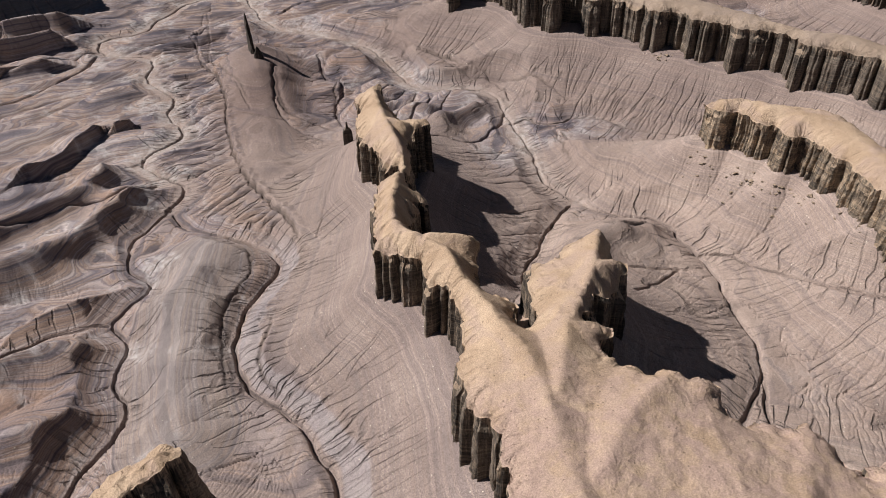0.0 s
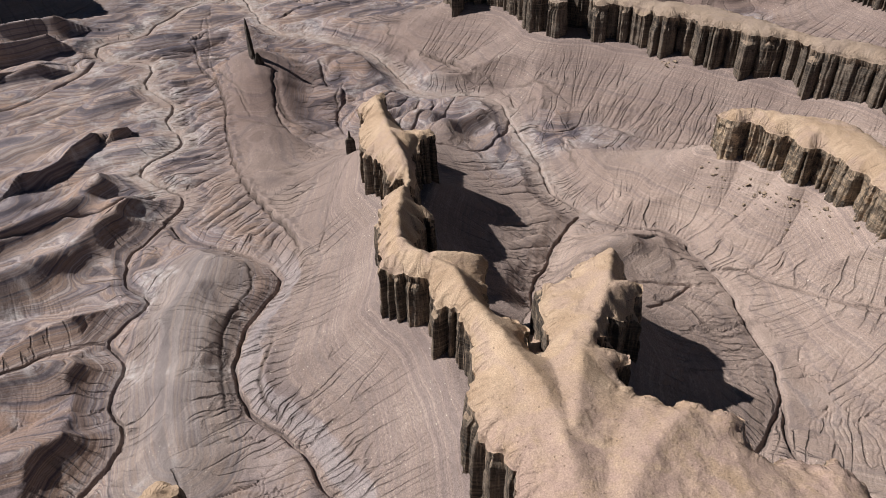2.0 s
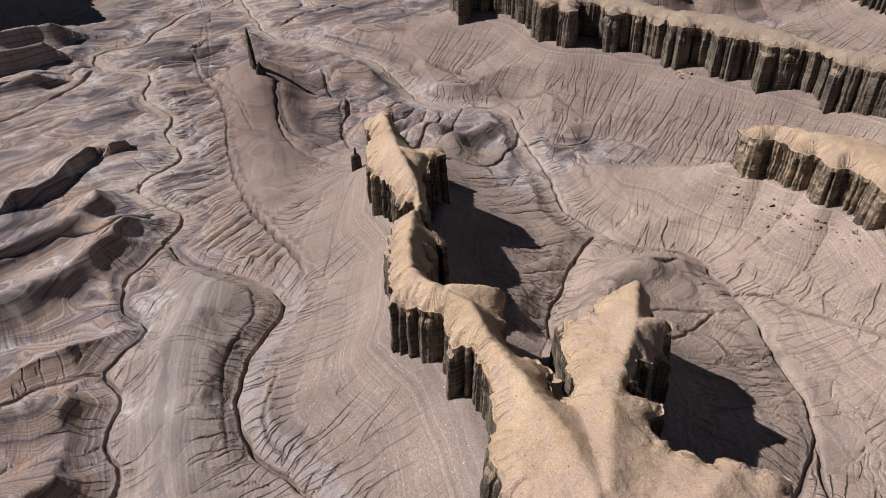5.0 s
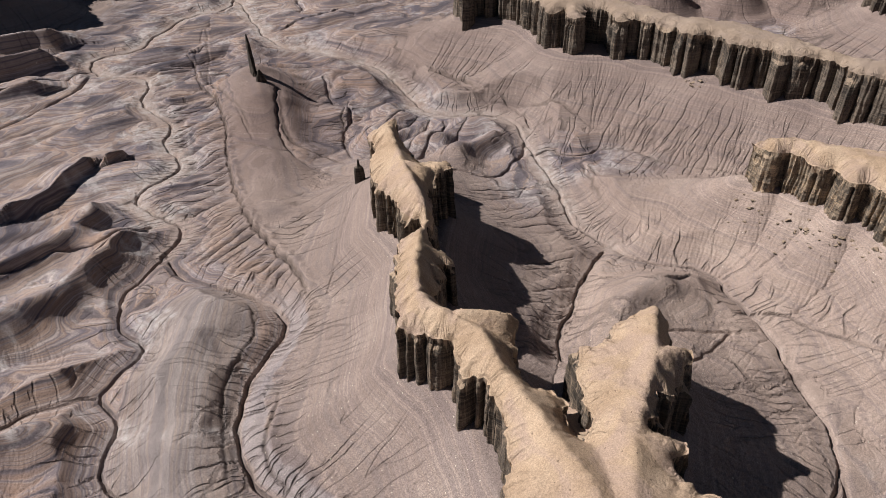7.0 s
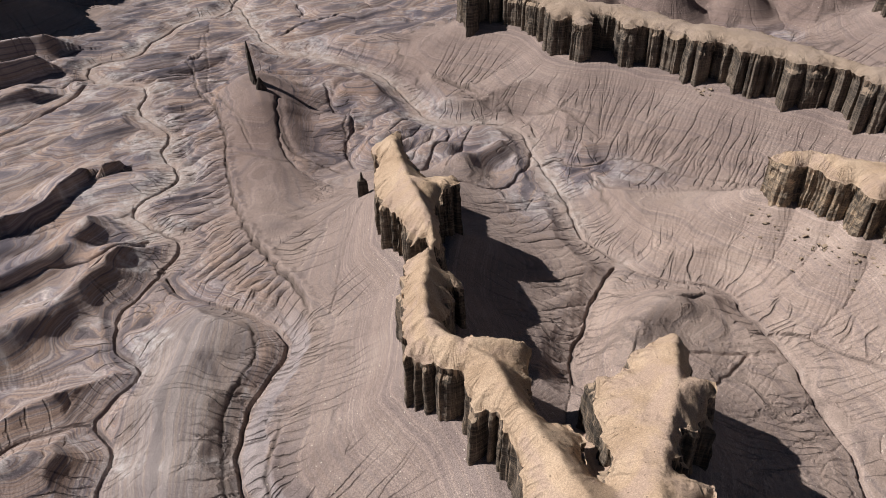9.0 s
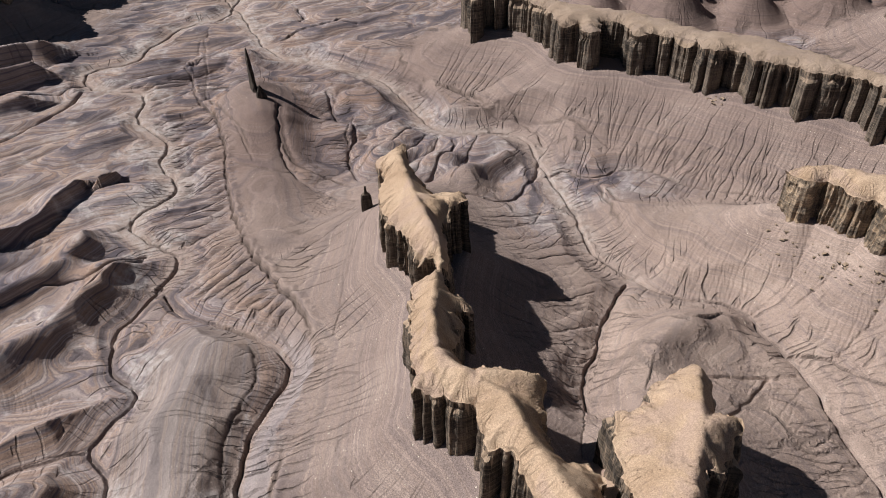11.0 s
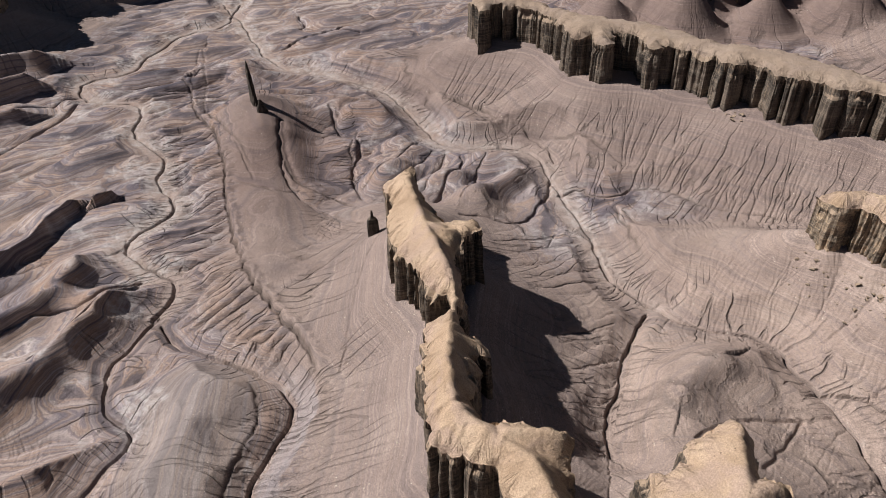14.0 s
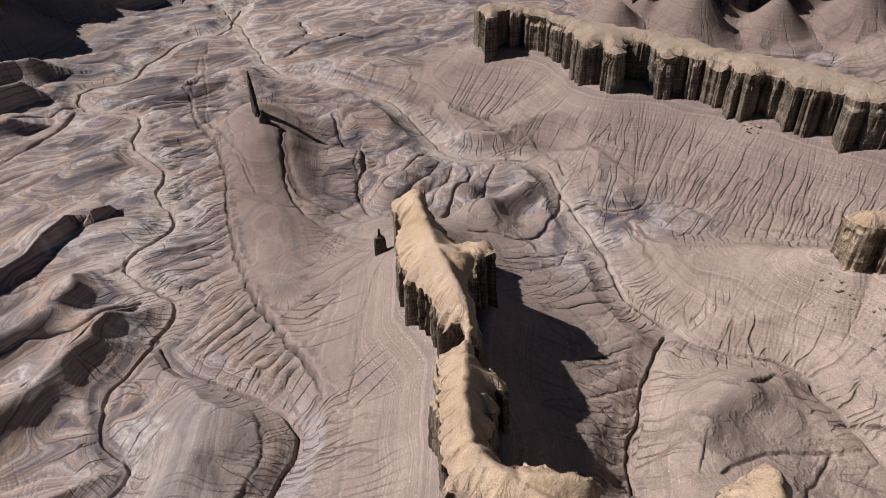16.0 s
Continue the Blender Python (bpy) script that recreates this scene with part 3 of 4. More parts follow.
def erode(Z, X, Y, times, strength, deepest):
    """Lets water run down the sheet and cut it where much of it gathers."""
    rng = np.random.RandomState(5)
    rows, cols = Z.shape
    n = rows * cols
    first = Z.copy()
    index = np.arange(n).reshape(rows, cols)
    steps = [(-1, -1), (-1, 0), (-1, 1), (0, -1), (0, 1), (1, -1), (1, 0), (1, 1)]
    for turn in range(times):
        best = np.zeros((rows, cols))
        to = index.copy()
        gap = np.ones((rows, cols))
        for dy, dx in steps:
            a = (slice(max(0, -dy), rows - max(0, dy)), slice(max(0, -dx), cols - max(0, dx)))
            b = (slice(max(0, dy), rows - max(0, -dy)), slice(max(0, dx), cols - max(0, -dx)))
            dist = np.hypot(X[a] - X[b], Y[a] - Y[b])
            fall = (Z[a] - Z[b]) / dist * rng.uniform(0.75, 1.25, dist.shape)
            m = fall > best[a]
            best[a] = np.where(m, fall, best[a])
            to[a] = np.where(m, index[b], to[a])
            gap[a] = np.where(m, dist, gap[a])
        order = np.argsort(-Z.ravel(), kind="stable").tolist()
        target = to.ravel().tolist()
        water = [1.0] * n
        for i in order:
            j = target[i]
            if j != i:
                water[j] += water[i]
        factor = (strength * np.sqrt(np.minimum(np.array(water), 3000.0)) / gap.ravel()).tolist()
        height = Z.ravel().tolist()
        for i in reversed(order):
            j = target[i]
            if j != i:
                f = factor[i]
                height[i] = (height[i] + f * height[j]) / (1 + f)
        Z = np.maximum(np.array(height).reshape(rows, cols), first - deepest)
    return Z, np.array(water).reshape(rows, cols)


Z, WATER = erode(Z, X, Y, 2, 0.004, 1.0 - 0.8 * rough)
# the thread of each runnel, cut deeper the more water it gathers
cutting = np.clip(0.42 * (WATER / 70.0) ** 0.36 - 0.36, 0, 1.5) * (1 - 0.93 * smooth(APRON, 3, 9) * (1 - COMB)) * (1 + 0.25 * rough)
wide = cutting.copy()
for _ in range(2):
    wide[1:-1, 1:-1] = (wide[1:-1, 1:-1] * 2 + wide[:-2, 1:-1] + wide[2:, 1:-1] + wide[1:-1, :-2] + wide[1:-1, 2:]) / 6
Z -= 0.6 * cutting + 0.25 * wide + (0.012 + 0.03 * rough * COMB) * np.log2(np.minimum(WATER, 64)) * (Y < 560)


def ground_height(x, y):
    """The height of the sheet at a place."""
    r = int(np.clip(np.searchsorted(y_line, y), 1, rows - 1))
    c = int(np.clip(np.searchsorted(X[r], x), 1, cols - 1))
    return float(min(Z[r - 1, c - 1], Z[r, c], Z[r - 1, c], Z[r, c - 1]))


def sheet(name, X, Y, Z, material, values):
    """A grid as one mesh, with numbers kept on its points."""
    rows, cols = X.shape
    me = bpy.data.meshes.new(name)
    i = np.arange(rows * cols).reshape(rows, cols)
    quads = np.stack([i[:-1, :-1], i[:-1, 1:], i[1:, 1:], i[1:, :-1]], -1).reshape(-1, 4)
    me.vertices.add(rows * cols)
    me.vertices.foreach_set("co", np.stack([X, Y, Z], -1).astype(np.float32).ravel())
    me.loops.add(quads.size)
    me.loops.foreach_set("vertex_index", quads.astype(np.int32).ravel())
    me.polygons.add(len(quads))
    me.polygons.foreach_set("loop_start", np.arange(0, quads.size, 4, dtype=np.int32))
    me.polygons.foreach_set("loop_total", np.full(len(quads), 4, np.int32))
    me.update(calc_edges=True)
    me.shade_smooth()
    for key, val in values.items():
        me.attributes.new(key, "FLOAT", "POINT").data.foreach_set("value", val.astype(np.float32).ravel())
    me.materials.append(material)
    return me


# ---- materials ----
def material(name, roughness=0.95):
    mat = bpy.data.materials.new(name)
    mat.use_nodes = True
    tree = mat.node_tree
    shader = tree.nodes["Principled BSDF"]
    shader.inputs["Roughness"].default_value = roughness
    shader.inputs["Specular IOR Level"].default_value = 0.15
    return mat, tree, shader


class Nodes:
    """Short calls for a material's nodes."""

    def __init__(self, tree):
        self.tree = tree
        info = tree.nodes.new("ShaderNodeNewGeometry")
        self.place, self.normal = info.outputs["Position"], info.outputs["Normal"]

    def link(self, a, socket):
        if isinstance(a, (int, float)):
            socket.default_value = a
        elif isinstance(a, tuple):
            socket.default_value = (*a, 1.0) if len(socket.default_value) == 4 else a
        else:
            self.tree.links.new(a, socket)

    def math(self, op, a, b=0.0, clamp=False):
        n = self.tree.nodes.new("ShaderNodeMath")
        n.operation, n.use_clamp = op, clamp
        self.link(a, n.inputs[0]), self.link(b, n.inputs[1])
        return n.outputs[0]

    def scaled(self, x, y, z):
        n = self.tree.nodes.new("ShaderNodeVectorMath")
        n.operation = "MULTIPLY"
        self.link(self.place, n.inputs[0])
        n.inputs[1].default_value = (x, y, z)
        return n.outputs[0]

    def split(self, a):
        n = self.tree.nodes.new("ShaderNodeSeparateXYZ")
        self.link(a, n.inputs[0])
        return n.outputs

    def join(self, x, y, z):
        n = self.tree.nodes.new("ShaderNodeCombineXYZ")
        for a, s in zip((x, y, z), n.inputs):
            self.link(a, s)
        return n.outputs[0]

    def noise(self, at, scale, detail=4.0, rough=0.55, warp=0.0):
        n = self.tree.nodes.new("ShaderNodeTexNoise")
        self.link(at, n.inputs["Vector"])
        n.inputs["Scale"].default_value, n.inputs["Detail"].default_value = scale, detail
        n.inputs["Roughness"].default_value, n.inputs["Distortion"].default_value = rough, warp
        return n.outputs["Fac"]

    def line(self, at, detail=3.0, rough=0.6):
        n = self.tree.nodes.new("ShaderNodeTexNoise")
        n.noise_dimensions = "1D"
        self.link(at, n.inputs["W"])
        n.inputs["Scale"].default_value, n.inputs["Detail"].default_value, n.inputs["Roughness"].default_value = 1.0, detail, rough
        return n.outputs["Fac"]

    def cells(self, at, scale, feature="F1"):
        n = self.tree.nodes.new("ShaderNodeTexVoronoi")
        n.feature = feature
        self.link(at, n.inputs["Vector"])
        n.inputs["Scale"].default_value = scale
        return n.outputs["Distance"], n.outputs["Color"] if feature == "F1" else None

    def ramp(self, a, *stops):
        n = self.tree.nodes.new("ShaderNodeValToRGB")
        self.link(a, n.inputs[0])
        e = n.color_ramp.elements
        full = [(at, (*c, 1) if isinstance(c, tuple) else (c, c, c, 1)) for at, c in stops]
        e[0].position, e[0].color = full[0]
        e[1].position, e[1].color = full[-1]
        for at, c in full[1:-1]:
            e.new(at).color = c
        return n.outputs[0]

    def mix(self, f, a, b, blend="MIX"):
        n = self.tree.nodes.new("ShaderNodeMix")
        n.data_type, n.blend_type = "RGBA", blend
        self.link(f, n.inputs[0]), self.link(a, n.inputs[6]), self.link(b, n.inputs[7])
        return n.outputs[2]

    def value(self, key):
        n = self.tree.nodes.new("ShaderNodeAttribute")
        n.attribute_name = key
        return n.outputs["Fac"]

    def bump(self, height, strength, distance, before=None):
        n = self.tree.nodes.new("ShaderNodeBump")
        n.inputs["Strength"].default_value, n.inputs["Distance"].default_value = strength, distance
        self.link(height, n.inputs["Height"])
        if before is not None:
            self.link(before, n.inputs["Normal"])
        return n.outputs[0]


def ground_material():
    mat, tree, shader = material("banded_badland_clay")
    n = Nodes(tree)
    x, y, z = n.split(n.place)
    apron, bed = n.value("apron"), n.value("bed")
    flat = n.scaled(1, 1, 0)
    warp = n.noise(flat, 0.028, 2)
    level = n.math("ADD", z, n.math("ADD", n.math("MULTIPLY", warp, 5.0), n.math("MULTIPLY", n.noise(flat, 0.3, 3), 0.35)))
    # on the long mound the beds run along its crest
    beside = n.math("ADD", n.math("MULTIPLY", n.value("ridge"), 0.33), n.math("MULTIPLY", n.noise(flat, 0.08, 3), 0.9))
    level = n.math("ADD", level, n.math("MULTIPLY", n.value("ridge_near"), n.math("SUBTRACT", beside, level)))
    broad = n.line(n.math("MULTIPLY", level, 0.62), 2.0, 0.5)
    fine = n.line(n.math("MULTIPLY", level, 2.2), 3.0, 0.7)
    clay = n.ramp(broad, (0.34, (0.135, 0.122, 0.134)), (0.41, (0.195, 0.172, 0.182)), (0.45, (0.275, 0.212, 0.178)), (0.485, (0.350, 0.305, 0.285)), (0.51, (0.170, 0.152, 0.166)), (0.545, (0.262, 0.203, 0.172)), (0.58, (0.300, 0.256, 0.238)), (0.61, (0.178, 0.158, 0.172)), (0.66, (0.400, 0.360, 0.345)))
    lines = n.ramp(fine, (0.36, (0.45, 0.43, 0.44)), (0.43, (0.98, 0.95, 0.93)), (0.475, (1.35, 1.32, 1.30)), (0.51, (0.72, 0.70, 0.71)), (0.55, (1.06, 1.03, 1.0)), (0.61, (1.5, 1.47, 1.45)))
    clay = n.mix(n.ramp(n.noise(flat, 0.03, 2), (0.4, 0.12), (0.6, 0.45)), clay, lines, "MULTIPLY")
    patch = n.noise(flat, 0.022, 4, 0.5, 0.8)
    clay = n.mix(0.8, clay, n.ramp(patch, (0.38, (0.62, 0.61, 0.68)), (0.45, (1.10, 0.99, 0.91)), (0.53, (0.82, 0.80, 0.86)), (0.62, (1.25, 1.21, 1.19))), "MULTIPLY")
    clay = n.mix(1.0, clay, (1.05, 1.045, 1.04), "MULTIPLY")
    mound = n.ramp(n.noise(flat, 0.09, 5), (0.35, (0.215, 0.185, 0.175)), (0.65, (0.285, 0.245, 0.225)))
    clay = n.mix(n.math("MULTIPLY", n.value("ridge_near"), 0.6), clay, mound)
    salt = n.math("MULTIPLY", n.ramp(n.math("ADD", n.noise(flat, 0.045, 6, 0.65, 0.5), n.math("MULTIPLY", n.value("salt"), 0.13)), (0.565, 0.0), (0.65, 1.0)), n.ramp(n.noise(flat, 0.35, 5, 0.7), (0.42, 0.1), (0.58, 0.85)))
    clay = n.mix(n.math("MULTIPLY", salt, 0.85), clay, (0.50, 0.468, 0.458))
    slope = n.ramp(n.noise(flat, 0.06, 5), (0.3, (0.226, 0.179, 0.162)), (0.5, (0.268, 0.213, 0.191)), (0.7, (0.306, 0.248, 0.221)))
    slope = n.mix(0.35, slope, n.ramp(n.noise(n.place, 0.9, 6, 0.7), (0.3, 0.75), (0.7, 1.2)), "MULTIPLY")
    slope = n.mix(0.6, slope, n.ramp(broad, (0.36, (0.74, 0.74, 0.79)), (0.44, (1.02, 1.0, 0.98)), (0.475, (1.28, 1.26, 1.25)), (0.505, (0.78, 0.78, 0.82)), (0.56, (1.05, 1.01, 0.97)), (0.64, (0.85, 0.86, 0.90))), "MULTIPLY")
    slope = n.mix(n.math("MULTIPLY", n.value("east"), 0.8), slope, n.mix(1.0, slope, (1.26, 1.25, 1.21), "MULTIPLY"))
    colour = n.mix(n.ramp(n.math("ADD", n.math("MULTIPLY", apron, 0.06), n.math("ADD", n.math("MULTIPLY", n.math("SUBTRACT", warp, 0.5), 0.5), n.math("MULTIPLY", n.value("east"), 0.3))), (0.18, 0.0), (0.50, 1.0)), clay, slope)
    colour = n.mix(n.math("MULTIPLY", n.value("strip"), 0.7), colour, n.ramp(n.noise(flat, 0.25, 4), (0.35, (0.265, 0.232, 0.240)), (0.65, (0.335, 0.300, 0.300))))
    colour = n.mix(n.value("brown"), colour, n.mix(1.0, colour, (0.70, 0.65, 0.65), "MULTIPLY"))
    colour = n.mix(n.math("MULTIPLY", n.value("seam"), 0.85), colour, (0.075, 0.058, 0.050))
    silt = n.ramp(n.noise(flat, 0.12, 5), (0.35, (0.285, 0.222, 0.190)), (0.55, (0.325, 0.262, 0.236)), (0.7, (0.320, 0.246, 0.208)))
    silt = n.mix(n.math("MULTIPLY", salt, 0.7), silt, (0.44, 0.40, 0.375))
    colour = n.mix(n.math("MULTIPLY", bed, n.ramp(n.noise(flat, 0.25, 4), (0.3, 0.4), (0.6, 0.9)), True), colour, silt)
    # pale stones strewn on the slopes
    dist, tint = n.cells(flat, 0.85)
    keep = n.math("GREATER_THAN", n.split(tint)[0], 0.86)
    stone = n.math("MULTIPLY", n.math("LESS_THAN", dist, 0.13), keep)
    colour = n.mix(n.math("MULTIPLY", stone, n.ramp(apron, (0.1, 0.0), (0.4, 0.9))), colour, (0.62, 0.56, 0.48))
    # water lines: fine cuts, their shade put into the colour, depth into the bump
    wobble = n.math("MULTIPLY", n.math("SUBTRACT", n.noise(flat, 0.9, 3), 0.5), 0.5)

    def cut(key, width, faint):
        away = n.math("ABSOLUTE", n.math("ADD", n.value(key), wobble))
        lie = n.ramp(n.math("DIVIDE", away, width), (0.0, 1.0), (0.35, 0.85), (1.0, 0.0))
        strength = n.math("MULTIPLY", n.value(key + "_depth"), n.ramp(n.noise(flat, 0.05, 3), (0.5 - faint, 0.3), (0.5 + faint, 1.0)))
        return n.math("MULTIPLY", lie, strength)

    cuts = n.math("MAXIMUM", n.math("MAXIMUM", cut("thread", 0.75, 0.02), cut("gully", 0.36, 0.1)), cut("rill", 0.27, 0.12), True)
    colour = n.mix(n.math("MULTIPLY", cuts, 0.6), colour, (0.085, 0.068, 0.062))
    grain = n.noise(n.place, 3.6, 4, 0.8)
    colour = n.mix(0.62, colour, n.ramp(grain, (0.38, 0.42), (0.62, 1.58)), "MULTIPLY")
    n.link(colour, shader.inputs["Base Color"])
    b = n.bump(n.noise(n.place, 1.8, 7, 0.72), 0.45, 0.35)
    b = n.bump(fine, 0.2, 0.2, b)
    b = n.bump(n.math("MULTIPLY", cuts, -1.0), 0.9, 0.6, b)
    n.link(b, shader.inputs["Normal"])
    return mat


def cliff_material(name, dark, light, tan, sand, blocks=0.0):
    """Upright rock: thin beds, upright streaks, and sand that has run over its rim."""
    mat, tree, shader = material(name, 0.9)
    n = Nodes(tree)
    x, y, z = n.split(n.place)
    drop = n.value("drop")
    streak = n.noise(n.scaled(1, 1, 0.05), 0.9, 5, 0.65)
    level = n.math("ADD", z, n.math("MULTIPLY", n.noise(n.place, 0.12, 3), 1.6))
    beds = n.noise(n.join(n.math("MULTIPLY", x, 0.03), n.math("MULTIPLY", y, 0.03), n.math("MULTIPLY", level, 0.9)), 1.0, 4, 0.7)
    zone = n.math("MULTIPLY", n.math("SUBTRACT", n.noise(n.place, 0.07, 2), 0.5), 0.9)
    colour = n.mix(n.ramp(n.math("ADD", streak, zone), (0.38, 0.0), (0.66, 1.0)), dark, light)
    colour = n.mix(n.ramp(beds, (0.46, 0.0), (0.72, 0.55)), colour, tan)
    thin = n.line(n.math("MULTIPLY", level, 1.6), 3.0, 0.7)
    colour = n.mix(n.ramp(thin, (0.58, 0.0), (0.63, 0.35)), colour, tan)
    colour = n.mix(n.ramp(thin, (0.37, 0.45), (0.42, 0.0)), colour, dark)
    # pale mud that has run down in thin streaks
    mud = n.noise(n.scaled(1, 1, 0.03), 2.1, 4, 0.7)
    colour = n.mix(n.math("MULTIPLY", n.ramp(mud, (0.54, 0.0), (0.63, 0.8)), n.ramp(n.noise(n.place, 0.16, 3), (0.42, 0.0), (0.58, 1.0))), colour, sand)
    colour = n.mix(0.7, colour, n.ramp(n.noise(n.place, 2.2, 5, 0.8), (0.36, 0.55), (0.64, 1.4)), "MULTIPLY")
    # pits: dark insides put into the colour, depth into the bump below
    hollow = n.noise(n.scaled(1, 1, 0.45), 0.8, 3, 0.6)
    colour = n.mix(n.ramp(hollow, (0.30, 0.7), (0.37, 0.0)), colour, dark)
    if blocks:
        tint = n.split(n.cells(n.scaled(1, 1, 0.8), 0.55)[1])[0]
        colour = n.mix(0.8, colour, n.ramp(tint, (0.0, (0.55, 0.55, 0.56)), (0.5, (0.95, 0.93, 0.9)), (1.0, (1.6, 1.5, 1.35))), "MULTIPLY")
    run = n.noise(n.scaled(1, 1, 0.06), 1.5, 4, 0.65)
    over = n.math("SUBTRACT", n.math("MULTIPLY", run, 26.0), n.math("ADD", drop, 11.6))
    colour = n.mix(n.ramp(n.math("MULTIPLY", over, 0.3), (0.0, 0.0), (0.8, 0.8)), colour, sand)
    up = n.math("ADD", n.split(n.normal)[2], n.math("MULTIPLY", n.math("SUBTRACT", n.noise(n.place, 0.8, 4, 0.7), 0.5), 0.7))
    colour = n.mix(n.ramp(up, (0.42, 0.0), (0.62, 0.9)), colour, sand)
    n.link(colour, shader.inputs["Base Color"])
    b = n.bump(n.noise(n.scaled(1, 1, 0.10), 1.1, 8, 0.7), 0.8, 0.7)
    b = n.bump(thin, 0.3, 0.25, b)
    b = n.bump(n.ramp(hollow, (0.28, 0.0), (0.40, 1.0)), 0.6, 0.8, b)
    if blocks:
        b = n.bump(n.cells(n.scaled(1, 1, 0.8), 0.55)[0], blocks, 1.2, b)
    b = n.bump(n.noise(n.place, 1.8, 6, 0.7), 0.5, 0.3, b)
    n.link(b, shader.inputs["Normal"])
    return mat


def cap_material(name, low, mid, high, flush):
    """Sandy crust on the fins."""
    mat, tree, shader = material(name, 0.97)
    n = Nodes(tree)
    rim = n.value("rim")
    colour = n.ramp(n.noise(n.place, 0.10, 6, 0.6), (0.32, low), (0.5, mid), (0.68, high))
    colour = n.mix(n.ramp(n.noise(n.place, 0.06, 5, 0.65, 1.2), (0.48, 0.0), (0.60, 0.75)), colour, flush)
    colour = n.mix(n.math("MULTIPLY", n.value("pink"), n.ramp(n.noise(n.place, 0.2, 7, 0.75, 0.6), (0.40, 0.1), (0.58, 0.95))), colour, (0.385, 0.278, 0.234))
    colour = n.mix(0.55, colour, n.ramp(n.noise(n.place, 3.2, 4, 0.8), (0.36, 0.50), (0.64, 1.40)), "MULTIPLY")
    dist, tint = n.cells(n.place, 0.9)
    stone = n.math("MULTIPLY", n.math("LESS_THAN", dist, 0.17), n.math("GREATER_THAN", n.split(tint)[0], 0.88))
    colour = n.mix(n.math("MULTIPLY", stone, 0.75), colour, (0.16, 0.115, 0.085))
    n.link(colour, shader.inputs["Base Color"])
    b = n.bump(n.noise(n.place, 1.8, 7, 0.72), 0.5, 0.4)
    b = n.bump(n.noise(n.place, 0.42, 5, 0.65), 0.45, 1.1, b)
    wander = n.math("MULTIPLY", n.noise(n.place, 0.5, 2), 1.2)
    lines = n.noise(n.join(n.math("ADD", n.math("MULTIPLY", n.value("round"), 1.1), wander), n.math("MULTIPLY", rim, 0.10), 0.0), 1.0, 2, 0.5)
    thread = n.ramp(lines, (0.36, 0.0), (0.50, 1.0), (0.64, 0.3))
    b = n.bump(n.math("MULTIPLY", thread, n.ramp(n.math("MULTIPLY", rim, 0.1), (0.02, 0.0), (0.06, 1.0), (0.2, 0.8), (0.45, 0.0))), 0.6, 0.5, b)
    n.link(b, shader.inputs["Normal"])
    return mat


clay = ground_material()
SAND = (0.43, 0.325, 0.236)
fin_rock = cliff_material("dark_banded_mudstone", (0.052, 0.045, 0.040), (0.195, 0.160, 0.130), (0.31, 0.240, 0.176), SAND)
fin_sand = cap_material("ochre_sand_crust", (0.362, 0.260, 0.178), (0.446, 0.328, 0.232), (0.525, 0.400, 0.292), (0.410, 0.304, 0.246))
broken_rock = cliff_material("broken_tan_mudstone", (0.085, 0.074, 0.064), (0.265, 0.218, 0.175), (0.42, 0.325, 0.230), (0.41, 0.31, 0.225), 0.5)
blade_rock = cliff_material("near_black_mudstone", (0.035, 0.031, 0.029), (0.095, 0.082, 0.072), (0.14, 0.115, 0.092), (0.16, 0.13, 0.105))
butte_sand = cap_material("pink_sand_crust", (0.270, 0.204, 0.156), (0.330, 0.254, 0.196), (0.390, 0.308, 0.244), (0.320, 0.250, 0.206))
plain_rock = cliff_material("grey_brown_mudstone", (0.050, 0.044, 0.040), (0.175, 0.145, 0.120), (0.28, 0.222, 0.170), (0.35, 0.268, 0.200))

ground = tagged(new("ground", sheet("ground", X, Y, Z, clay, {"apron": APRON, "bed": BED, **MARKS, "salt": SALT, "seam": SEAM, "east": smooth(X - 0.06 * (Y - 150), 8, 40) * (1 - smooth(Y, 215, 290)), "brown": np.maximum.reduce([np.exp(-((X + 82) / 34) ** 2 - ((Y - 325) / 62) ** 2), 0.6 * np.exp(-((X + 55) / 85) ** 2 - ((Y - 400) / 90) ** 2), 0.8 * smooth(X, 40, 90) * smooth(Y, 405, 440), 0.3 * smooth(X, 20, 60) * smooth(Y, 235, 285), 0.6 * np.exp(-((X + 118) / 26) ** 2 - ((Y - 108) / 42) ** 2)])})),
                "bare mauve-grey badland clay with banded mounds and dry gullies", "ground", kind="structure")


# ---- rock fins ----
def part(name, me, parent, label="", materials=()):
    ob = new(name, me)
    ob.parent = parent
    for m in materials:
        me.materials.append(m)
    return tagged(ob, label) if label else ob


def outline(pts, step):
    """A closed line through the corners, a little rounded, with even steps. Gives points, outward normals and metres along it."""
    pts = np.asarray(pts, float)
    nxt = np.roll(pts, -1, 0)
    soft = np.empty((2 * len(pts), 2))
    soft[0::2], soft[1::2] = 0.8 * pts + 0.2 * nxt, 0.2 * pts + 0.8 * nxt
    ring = np.vstack([soft, soft[:1]])
    seg = np.hypot(*np.diff(ring, axis=0).T)
    run = np.concatenate([[0], np.cumsum(seg)])
    count = int(run[-1] / step)
    s = np.arange(count) * run[-1] / count
    p = np.stack([np.interp(s, run, ring[:, 0]), np.interp(s, run, ring[:, 1])], -1)
    t = np.roll(p, -2, 0) - np.roll(p, 2, 0)
    t /= np.maximum(1e-6, np.hypot(*t.T))[:, None]
    area = 0.5 * np.sum(p[:, 0] * np.roll(p[:, 1], -1) - np.roll(p[:, 0], -1) * p[:, 1])
    normal = np.stack([t[:, 1], -t[:, 0]], -1) * (1 if area > 0 else -1)
    return p, normal, s


